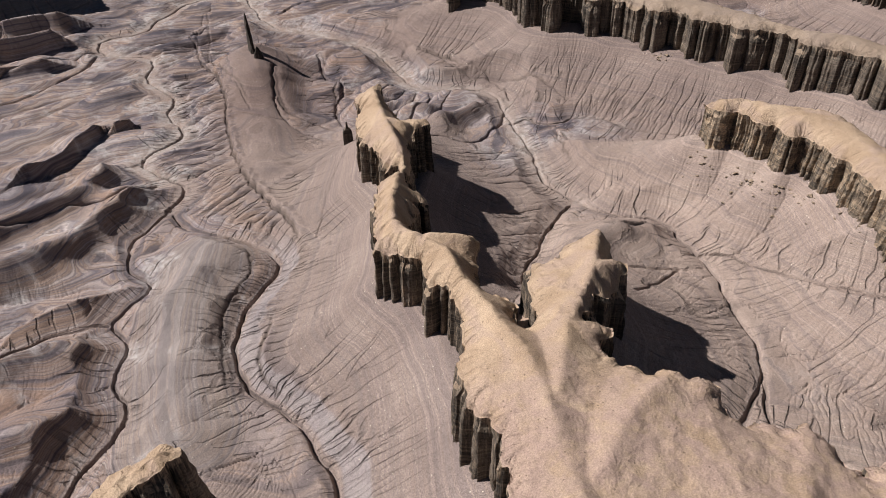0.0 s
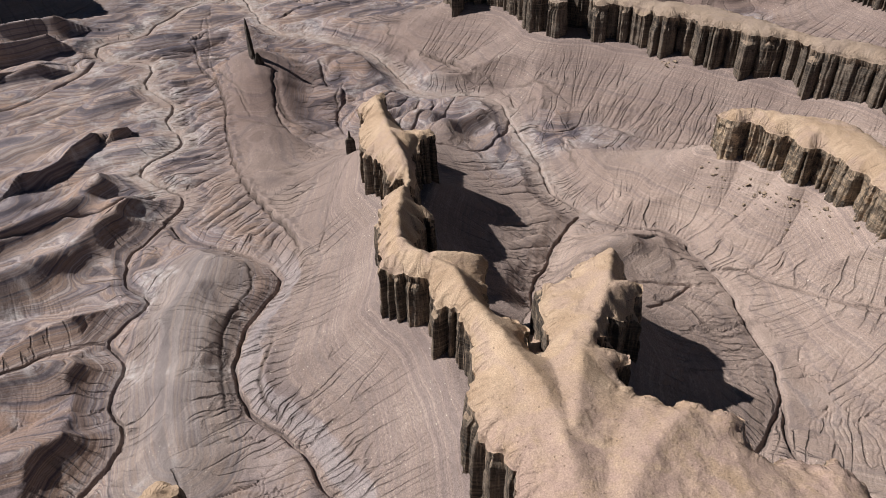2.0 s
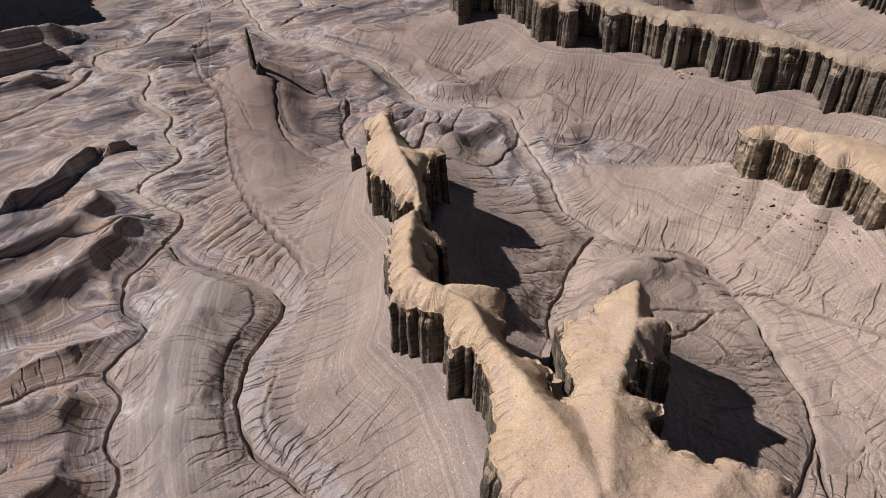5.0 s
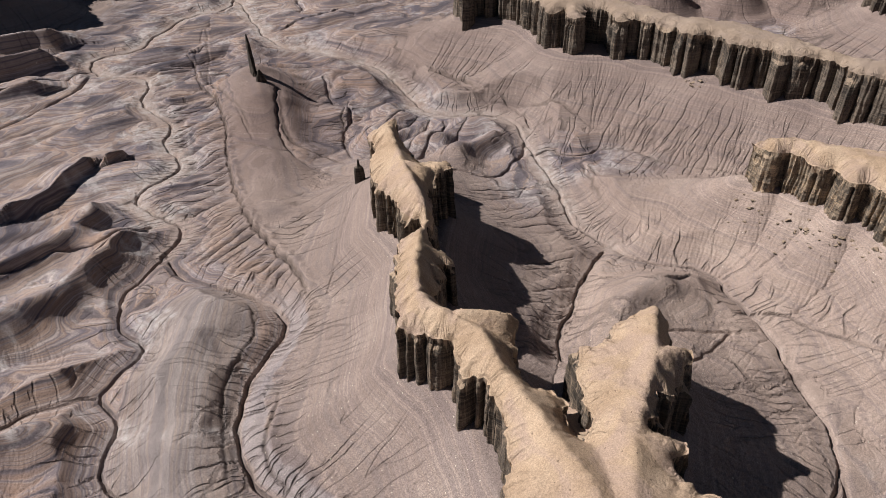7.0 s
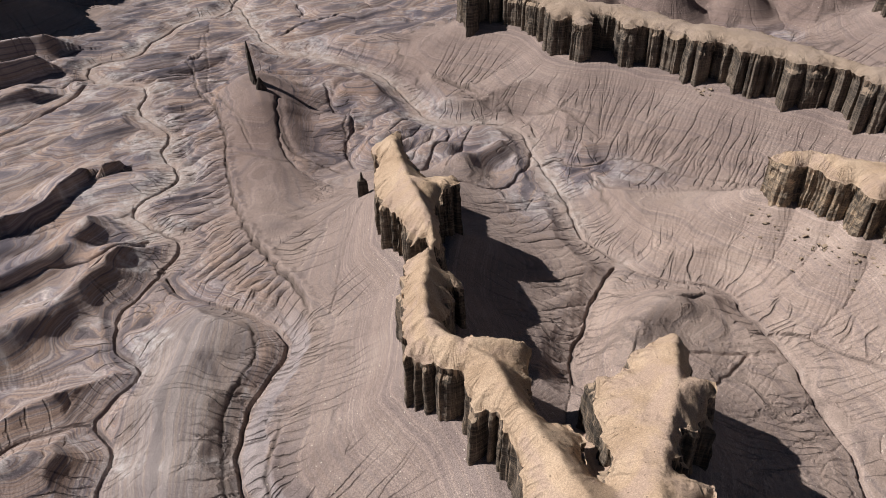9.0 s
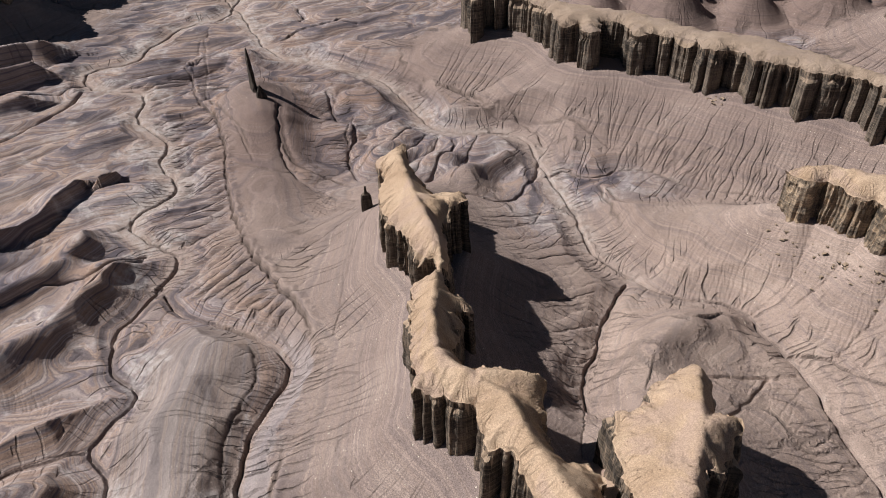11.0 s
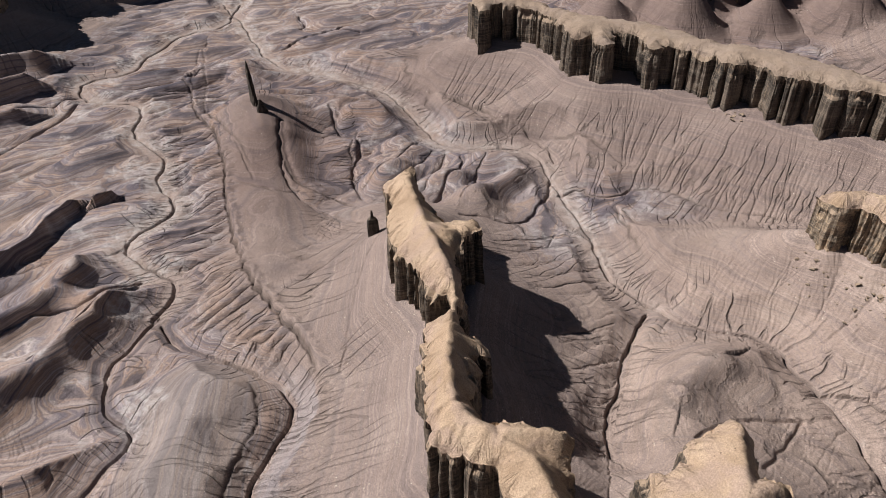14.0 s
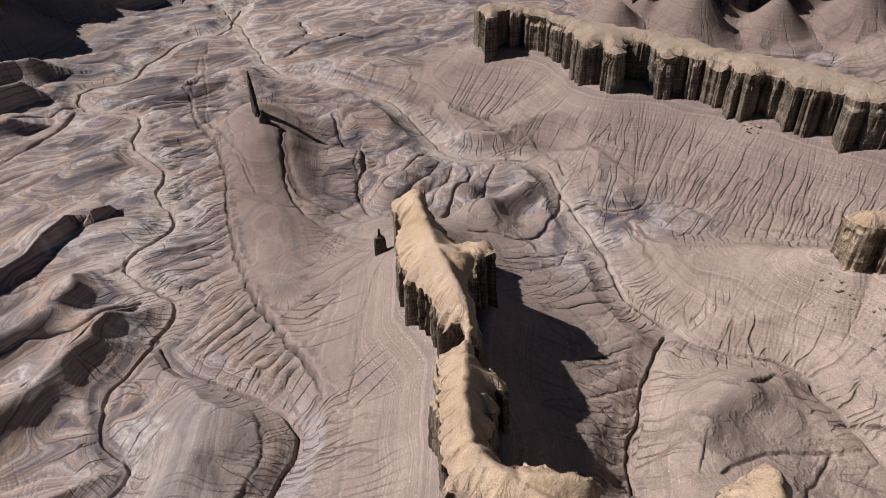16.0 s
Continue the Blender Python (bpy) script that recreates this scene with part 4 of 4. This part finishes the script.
def pillars(s, low, high, seed):
    """Upright pillars along a wall: how far each stands out, where its top lies below the rim, and the clefts between."""
    rng = np.random.RandomState(seed)
    edges = [0.0]
    while edges[-1] < s[-1]:
        edges.append(edges[-1] + low + (high - low) * 1.7 * rng.rand() ** 2.6)
    edges = np.array(edges)
    k = np.clip(np.searchsorted(edges, s, "right") - 1, 0, len(edges) - 2)
    stand, top = rng.uniform(-1, 1, len(edges)), rng.rand(len(edges)) ** 1.5
    gap = np.minimum(s - edges[k], edges[k + 1] - s)
    return stand[k], top[k], np.exp(-(gap / 0.45) ** 2), edges[k], edges[k + 1]


def squared(p, normal, s, start, stop, seed):
    """Moves a wall that runs aslant onto stepped faces, one corner to each pillar. Gives the shift of each point."""
    turn = 0.12
    c, t = math.cos(turn), math.sin(turn)
    q = np.stack([c * p[:, 0] + t * p[:, 1], -t * p[:, 0] + c * p[:, 1]], -1)
    out = np.stack([c * normal[:, 0] + t * normal[:, 1], -t * normal[:, 0] + c * normal[:, 1]], -1)
    a = np.stack([np.interp(start, s, q[:, 0]), np.interp(start, s, q[:, 1])], -1)
    b = np.stack([np.interp(np.minimum(stop, s[-1]), s, q[:, 0]), np.interp(np.minimum(stop, s[-1]), s, q[:, 1])], -1)
    one, two = np.stack([a[:, 0], b[:, 1]], -1), np.stack([b[:, 0], a[:, 1]], -1)
    mid = 0.5 * (a + b)
    corner = np.where((((one - mid) * out).sum(-1) > 0)[:, None], one, two)
    first, second = np.hypot(*(corner - a).T), np.hypot(*(b - corner).T)
    f = (s - start) / np.maximum(0.1, stop - start)
    share = first / np.maximum(0.1, first + second)
    g, h = np.clip(f / np.maximum(share, 1e-3), 0, 1)[:, None], np.clip((f - share) / np.maximum(1 - share, 1e-3), 0, 1)[:, None]
    shift = np.where((f < share)[:, None], a + (corner - a) * g, corner + (b - corner) * h) - q
    size = np.maximum(1e-6, np.hypot(*shift.T))
    shift = shift * (np.minimum(size, 4.0) / size * np.clip(0.15 + 1.1 * np.abs(np.sin(start * 7.3 + seed)), 0, 1))[:, None]
    return np.stack([c * shift[:, 0] - t * shift[:, 1], t * shift[:, 0] + c * shift[:, 1]], -1)


def rock_fin(name, pts, rim_height, bottom, label, rock, sand, seed, step=0.4, rows=30, flute=1.0, dome=2.2, lean=1.4, grid=0.7, broad=1.0, notch=2.5, lip=0.0, slim=1.0, deep=1.1, chip=0.4, alcove=0.8, flushed=False, stepped=1.0):
    """A wall of rock with fluted cliffs and a crust of sand on top."""
    thing = tagged(new(name), label, "rock fin")
    p, normal, s = outline(pts, step)
    n = len(p)
    a, b = p[:, 0], p[:, 1]
    big = np.abs(perlin(a / 6.5 / broad, b / 6.5 / broad, seed)) * 2.8 - 0.8
    mid = np.abs(perlin(a / 2.2 / broad, b / 2.2 / broad, seed + 1)) * 2.0 - 0.5
    fine = perlin(a / 0.9, b / 0.9, seed + 2) * 0.6
    cusp = 0.7 - 2.6 * np.abs(perlin(s / 4.2 / broad, 0 * s, seed + 12)) * (0.4 + 1.2 * np.abs(perlin(s / 17, 0 * s, seed + 15)) / 0.5)
    ragged = flute * (0.45 * big + 0.35 * mid + 0.45 * fine + 0.75 * cusp)
    stand, sunk, cleft, start, stop = pillars(s, 2.0 * broad, 5.5 * broad, seed)
    stand2, sunk2, cleft2 = pillars(s, 0.8 * broad, 2.2 * broad, seed + 1)[:3]
    square = stepped * squared(p, normal, s, start, stop, seed)
    sunk = notch * sunk
    ragged = ragged + 0.55 * flute * deep * stand
    rim = p + normal * ragged[:, None] + 0.55 * square
    top = rim_height(rim[:, 0], rim[:, 1]) - lip - alcove * np.minimum(1, 2.6 * np.abs(perlin(s / 4.2 / broad, 0 * s, seed + 12))) + 1.1 * perlin(a / 6, b / 6, seed + 3) + chip * perlin(a / 1.7, b / 1.7, seed + 4)
    co, drop = [], []
    for r in range(rows):
        k = (r / (rows - 1)) ** 0.9
        z = top + (bottom - top) * k
        body = smooth(top - z, 0.3, 3.0)
        stack = smooth(top - z, 0.3 + 0.6 * sunk, 1.1 + 1.2 * sunk)
        small = smooth(top - z, 0.4 + 1.5 * sunk2, 1.0 + 1.5 * sunk2)
        ledge = 0.3 * perlin(z / 2.6 + seed, s / 30, seed + 5) + 0.16 * perlin(z / 0.9, s / 20, seed + 6)
        lump = 0.9 * perlin(s / 3.0, z / 5.0, seed + 7) + 0.45 * perlin(s / 1.0, z / 2.5, seed + 8)
        off = ragged + body * (flute * 0.55 * big - 0.15 + ledge + 0.6 * lump) + lean * k
        off = off + flute * (stack * (0.55 * deep * stand - 1.5 * cleft) + slim * small * (0.4 * stand2 - 0.45 * cleft2))
        q = p + normal * off[:, None] + (0.55 + 0.55 * stack[:, None]) * square
        co.append(np.stack([q[:, 0], q[:, 1], z], -1))
        drop.append(top - z)
    co, drop = np.concatenate(co), np.concatenate(drop)
    faces = []
    for r in range(rows - 1):
        for i in range(n):
            j = (i + 1) % n
            faces.append((r * n + i, r * n + j, (r + 1) * n + j, (r + 1) * n + i))
    me = bpy.data.meshes.new("cliff")
    me.from_pydata(co.tolist(), [], faces)
    me.attributes.new("drop", "FLOAT", "POINT").data.foreach_set("value", drop.astype(np.float32))
    part("cliff", me, thing, "dark fluted mudstone cliff", [rock])
    # the crust: rim points and a loose grid inside, joined into triangles
    rng = np.random.RandomState(seed)
    lo, hi = rim.min(0), rim.max(0)
    gx, gy = np.meshgrid(np.arange(lo[0], hi[0], grid), np.arange(lo[1], hi[1], grid))
    gx = gx + rng.uniform(-0.3, 0.3, gx.shape) * grid
    gy = gy + rng.uniform(-0.3, 0.3, gy.shape) * grid
    gx, gy = gx.ravel(), gy.ravel()
    keep = inside(gx, gy, rim)
    gx, gy = gx[keep], gy[keep]
    d, along_rim, _ = along(gx, gy, rim[::3], True)
    keep = d > grid * 0.45
    gx, gy, d, along_rim = gx[keep], gy[keep], d[keep], along_rim[keep]
    verts = [Vector(q) for q in np.vstack([rim, np.stack([gx, gy], -1)])]
    loop = [(i, (i + 1) % n) for i in range(n)]
    from mathutils import geometry
    out = geometry.delaunay_2d_cdt(verts, loop, [], 1, 1e-4)
    flat = np.array([tuple(q) for q in out[0]])
    source = [o[0] if o else -1 for o in out[3]]
    dd = np.concatenate([np.zeros(n), d])
    ss = np.concatenate([s, along_rim])
    d_all = np.array([dd[i] if i >= 0 else 0.0 for i in source])
    s_all = np.array([ss[i] if i >= 0 else 0.0 for i in source])
    fx, fy = flat[:, 0], flat[:, 1]
    rise = dome(fx, fy) if callable(dome) else dome
    crust = rim_height(fx, fy) - lip * np.exp(-d_all / 1.8) + rise * (1 - np.exp(-d_all / 2.6)) + 0.6 * fbm(fx / 14, fy / 14, 2, seed + 9) * smooth(d_all, 1, 6)
    crust = crust + 0.12 * fbm(fx / 2.2, fy / 2.2, 3, seed + 10) + 0.9 * perlin(fx / 6, fy / 6, seed + 3) * np.exp(-d_all / 2.5)
    rill = np.abs(perlin(s_all / 2.2 + 0.4 * perlin(fx / 3, fy / 3, seed + 13), d_all / 14, seed + 11))
    crust = crust - 0.5 * np.exp(-(rill / 0.14) ** 2) * smooth(d_all, 0.2, 1.2) * (1 - smooth(d_all, 3, 9)) - 0.5 * np.exp(-d_all / 1.2) * smooth(perlin(s_all / 4, 0 * d_all, seed + 14), -0.1, 0.3)
    crust = crust - alcove * np.exp(-d_all / 2.2) * np.minimum(1, 2.6 * np.abs(perlin(s_all / 4.2 / broad, 0 * s_all, seed + 12)))
    edge = d_all < 1e-6
    tops = np.array([top[i] if 0 <= i < n else 0.0 for i in source])
    crust = np.where(edge & (tops > 0), tops, crust)
    pink = smooth(-fy, -100, -80) if flushed else 0 * fy
    me = bpy.data.meshes.new("sand_crust")
    me.from_pydata(np.stack([fx, fy, crust], -1).tolist(), [], [tuple(f) for f in out[2]])
    me.attributes.new("rim", "FLOAT", "POINT").data.foreach_set("value", d_all.astype(np.float32))
    me.attributes.new("pink", "FLOAT", "POINT").data.foreach_set("value", pink.astype(np.float32))
    me.attributes.new("round", "FLOAT", "POINT").data.foreach_set("value", s_all.astype(np.float32))
    me.shade_smooth()
    part("sand_crust", me, thing, "ochre sand crust", [sand])
    return thing


CREST_Y, CREST_Z = (30, 60, 80, 95, 110, 125, 141, 174, 215, 235, 246, 252), (45.5, 45.5, 45.0, 44.2, 42.5, 40.4, 39.7, 38.3, 37.5, 37.6, 36.3, 35.4)


def main_rim(x, y):
    """A roof that falls away from the crest lines."""
    x, y = np.asarray(x, float), np.asarray(y, float)
    found = [along(x, y, line) for line in CRESTS]
    k = np.argmin([f[0] for f in found], axis=0)
    d = np.choose(k, [f[0] for f in found])
    lee = np.choose(k, [f[2] for f in found]) > 0
    d = np.hypot(d, 0.9) - 0.9
    crest = np.interp(y, CREST_Y, CREST_Z) - np.clip(0.35 * (x - 46), 0, 5)
    neck = np.exp(-(((x + 11.5) / 5) ** 2 + ((y - 184.5) / 5) ** 2))
    crest = crest + 0.42 * fbm(x / 4.5, y / 4.5, 3, 17) * smooth(-y, -102, -84)
    return crest - (0.55 + 0.45 * smooth(y, 75, 110)) * (4.6 + 2.4 * lee * smooth(y, 100, 125)) * (1 - np.exp(-d / 5.5)) - 2.0 * neck


main_fin = rock_fin("rock_fin", MAIN, main_rim, 4.0, "long winding mudstone fin topped with ochre sand", fin_rock, fin_sand, 100, 0.3, 40, 1.0, 1.2, 1.6, 0.5, 1.3, 3.0, 1.4, 0.8, 1.4, 0.3, 1.5, True)


def sand_chute(parent):
    """Sand that fills the cleft between the two arms of the long fin and runs out onto the slope."""
    across, down = np.meshgrid(np.linspace(0, 1, 50), np.linspace(104, 150, 110))
    west = np.interp(down, (104, 113, 120, 124, 131, 140, 150), (14, 12, 12, 6, 3, 5, 8))
    east = np.interp(down, (104, 114, 125, 130, 135, 140, 150), (25, 24, 23, 25, 29, 32, 34))
    x = west + (east - west) * across
    z = np.interp(down, (104, 108, 112, 118, 124, 132, 140, 150), (37.0, 35.6, 33.2, 29.5, 25.5, 20.0, 14.0, 5.0)) + 5.0 * (across - 0.5) ** 2
    z = z + 0.35 * fbm(x / 4, down / 9, 3, 140) - 0.35 * np.exp(-(perlin(x / 1.6, down / 20, 141) / 0.12) ** 2)
    nought = np.zeros(x.shape)
    part("sand_chute", sheet("sand_chute", x, down, z, fin_sand, {"rim": nought, "round": nought, "pink": nought + 0.8}), parent, "pinkish sand run in the cleft")


sand_chute(main_fin)
rock_fin("rock_fin", SPUR, lambda x, y: 32.0 + 0.02 * (x - 95), 4.0, "broad mudstone fin with broken blocky cliff and sand top", broken_rock, fin_sand, 200, 0.36, 34, 1.0, 3.2, 2.4, 0.7, 1.8, 3.0, 1.0, 1.3, 0.8, 0.7, stepped=0.35)
rock_fin("butte", BUTTE, lambda x, y: 37.0 + 0 * x, 2.0, "long butte wall with pillared dark cliff and sandy crest", plain_rock, butte_sand, 300, 0.36, 36, 1.5,
         1.4, 1.0, 0.8, 2.8, 5.0, 0.8, 0.9, 1.5, 0.8, 1.2)
rock_fin("rock_fin", NEAR_FIN, lambda x, y: 40.0 - 0.5 * np.clip(-52 - x, 0, 24), 4.0, "small brown mudstone fin with rounded sandy crest", fin_rock, fin_sand, 400, 0.35, 30, 0.8, 1.0, 4.5, 0.5)
rock_fin("butte", FAR_BUTTE, lambda x, y: 34.0 + 0 * x, 2.0, "distant grey butte with pillared cliff", plain_rock, fin_sand, 500, 0.8, 16, 1.4, 2.0, 1.5, 1.6)
rock_fin("butte", BACK_BUTTE, lambda x, y: 50.0 + 0 * x, 2.0, "far grey butte behind the clay cones", plain_rock, fin_sand, 550, 1.0, 16, 1.8, 2.0, 2.0, 2.5)
rock_fin("butte", MESA, lambda x, y: 52.0 + 0 * x, 2.0, "tall dark mesa that shades the flats", plain_rock, fin_sand, 600, 1.2, 16, 2.0, 2.0, 3.0, 3.0)


# ---- spire and loose blocks ----
def column(name, at, height, sizes, turn, label, category, rock, seed, sink=2.0, tip=(0.0, 0.0), around=28, rows=40, rough=0.35):
    """An upright rock: stacked rings that taper by sizes, a list of (share of the height, half length, half width)."""
    z0 = ground_height(*at)
    co, drop = [], []
    ks, la, lb = zip(*sizes)
    ang = np.arange(around) / around * 2 * np.pi
    for r in range(rows):
        k = r / (rows - 1)
        z = z0 - sink + (height + sink) * k
        a, b = np.interp(k, ks, la), np.interp(k, ks, lb)
        cx, cy = np.cos(ang), np.sin(ang)
        box = 1 / np.maximum(np.abs(cx), np.abs(cy)) ** 0.9
        bump = 1 + rough * perlin(cx * 1.6 + seed, cy * 1.6 + z * 0.06, seed) + 0.5 * rough * perlin(cx * 4 + seed, cy * 4 + z * 0.35, seed + 1)
        px, py = a * cx * box * bump, b * cy * box * bump
        co.append(np.stack([at[0] + tip[0] * k + px * math.cos(turn) - py * math.sin(turn), at[1] + tip[1] * k + px * math.sin(turn) + py * math.cos(turn),
                            z + 0.25 * height / rows * perlin(cx * 3, cy * 3, seed + 2)], -1))
        drop.append(np.full(around, 50.0))
    co = np.concatenate(co)
    faces = [(r * around + i, r * around + (i + 1) % around, (r + 1) * around + (i + 1) % around, (r + 1) * around + i) for r in range(rows - 1) for i in range(around)]
    faces.append(tuple((rows - 1) * around + i for i in range(around)))
    me = bpy.data.meshes.new(name)
    me.from_pydata(co.tolist(), [], faces)
    me.attributes.new("drop", "FLOAT", "POINT").data.foreach_set("value", np.concatenate(drop).astype(np.float32))
    me.materials.append(rock)
    return tagged(new(name, me), label, category)


column("rock_spire", (-96.5, 356.0), 20.0, [(0, 3.9, 1.3), (0.25, 3.0, 1.1), (0.5, 2.2, 0.9), (0.8, 1.2, 0.6), (0.95, 0.6, 0.35), (1, 0.2, 0.15)], radians(-62),
       "thin dark blade-like rock spire on a clay hill", "rock spire", blade_rock, 700)
column("rock_block", (-91.6, 348.0), 6.0, [(0, 2.8, 1.8), (0.5, 1.8, 1.3), (0.85, 0.8, 0.6), (1, 0.2, 0.2)], radians(12),
       "small dark leaning rock block beside the spire", "rock", blade_rock, 710)
column("rock_block", (-35.8, 246.0), 9.5, [(0, 2.0, 1.6), (0.6, 1.8, 1.3), (0.72, 1.3, 0.9), (0.78, 0.5, 0.5), (1, 0.25, 0.2)], radians(8),
       "small dark upright rock block beside the fin", "rock", blade_rock, 720, rough=0.12)


# ---- rubble and stones ----
def stone_mesh(name, seed, size, rock):
    """An angular block."""
    rng = np.random.RandomState(seed)
    bm = bmesh.new()
    for q in rng.normal(size=(11, 3)):
        q = q / np.linalg.norm(q) * rng.uniform(0.8, 1.1) * np.array((1.0, 0.8, 0.6)) * size
        bm.verts.new(q)
    bmesh.ops.convex_hull(bm, input=bm.verts)
    bmesh.ops.delete(bm, geom=[q for q in bm.verts if not q.link_faces], context="VERTS")
    me = bpy.data.meshes.new(name)
    bm.to_mesh(me)
    bm.free()
    me.attributes.new("drop", "FLOAT", "POINT").data.foreach_set("value", np.full(len(me.vertices), 50.0, np.float32))
    me.materials.append(rock)
    return me


def strewn(name, count, place, low, high, rock, seed, label, category):
    """Many small stones on the ground, as one thing that nobody counts. place(rng) gives x and y."""
    rng = np.random.RandomState(seed)
    shapes = []
    for k in range(6):
        me = stone_mesh("stone", seed + k, 1.0, rock)
        co = np.empty(len(me.vertices) * 3)
        me.vertices.foreach_get("co", co)
        shapes.append((co.reshape(-1, 3), [tuple(f.vertices) for f in me.polygons]))
        bpy.data.meshes.remove(me)
    verts, faces = [], []
    for _ in range(count):
        x, y = place(rng)
        co, polys = shapes[rng.randint(6)]
        size = low + (high - low) * rng.rand() ** 3
        turn = rng.rand() * 6.28
        c, t = math.cos(turn) * size, math.sin(turn) * size
        z = ground_height(x, y)
        base = len(verts)
        verts += [(x + q[0] * c - q[1] * t, y + q[0] * t + q[1] * c, z + q[2] * size + 0.2 * size) for q in co]
        faces += [tuple(i + base for i in f) for f in polys]
    me = bpy.data.meshes.new(name)
    me.from_pydata(verts, [], faces)
    me.attributes.new("drop", "FLOAT", "POINT").data.foreach_set("value", np.full(len(verts), 50.0, np.float32))
    me.materials.append(rock)
    return tagged(new(name, me), label, category, kind="stuff")


pale_stone = material("pale_stone", 0.9)[0]
pale_tree = Nodes(pale_stone.node_tree)
pale_tree.link(pale_tree.ramp(pale_tree.noise(pale_tree.place, 0.9, 3), (0.35, (0.34, 0.29, 0.24)), (0.65, (0.60, 0.54, 0.46))), pale_stone.node_tree.nodes["Principled BSDF"].inputs["Base Color"])


def beside(pts, reach):
    """Picks places near the foot of a wall, thinner further off."""
    pts = np.asarray(pts, float)

    def pick(rng):
        k = rng.randint(len(pts) - 1)
        a = pts[k] + (pts[k + 1] - pts[k]) * rng.rand()
        t = pts[k + 1] - pts[k]
        out = np.array((t[1], -t[0])) / np.hypot(*t)
        return tuple(a + out * reach * rng.rand() ** 1.6 + rng.normal(size=2) * 1.2)
    return pick


strewn("scree", 330, beside([(93, 222), (101, 214), (109, 204), (114, 197), (121, 192), (125, 180), (127, 168), (131, 155)][::-1], -10), 0.15, 1.1, plain_rock, 820,
       "grey angular scree below the broken cliff", "scree")
strewn("scree", 45, beside([(103, 311), (107, 310), (110, 308)][::-1], -3), 0.2, 0.9, plain_rock, 830, "dark fallen blocks below the butte wall", "scree")
strewn("pebbles", 900, lambda rng: (rng.uniform(-46, -4), rng.uniform(86, 205)), 0.10, 0.30, pale_stone, 840, "pale pebbles strewn on the clay slope", "pebbles")
strewn("pebbles", 500, lambda rng: (rng.uniform(52, 125), rng.uniform(95, 200)), 0.10, 0.30, pale_stone, 850, "pale pebbles strewn on the eastern slope", "pebbles")
strewn("pebbles", 400, beside([(48, 352), (78, 336), (114, 306), (143, 286)][::-1], -40), 0.15, 0.4, pale_stone, 860, "pale pebbles strewn below the butte", "pebbles")
rng = np.random.RandomState(9)
for k, (x, y) in enumerate([(110.5, 200.0), (113.0, 196.5), (117.5, 194.0), (108.0, 203.0), (121.0, 188.0), (124.5, 178.5), (104.5, 208.0), (105.0, 309.0), (107.5, 308.0), (104.0, 307.0)]):
    me = stone_mesh("boulder", 900 + k, rng.uniform(0.8, 1.5), plain_rock)
    ob = tagged(new("boulder", me), "grey angular boulder fallen on the slope below the cliff", "boulder", "boulders below the cliffs")
    ob.matrix_world = pose(x, y, ground_height(x, y) + 0.35, rng.uniform(-20, 20), rng.uniform(-20, 20), rng.uniform(0, 360))
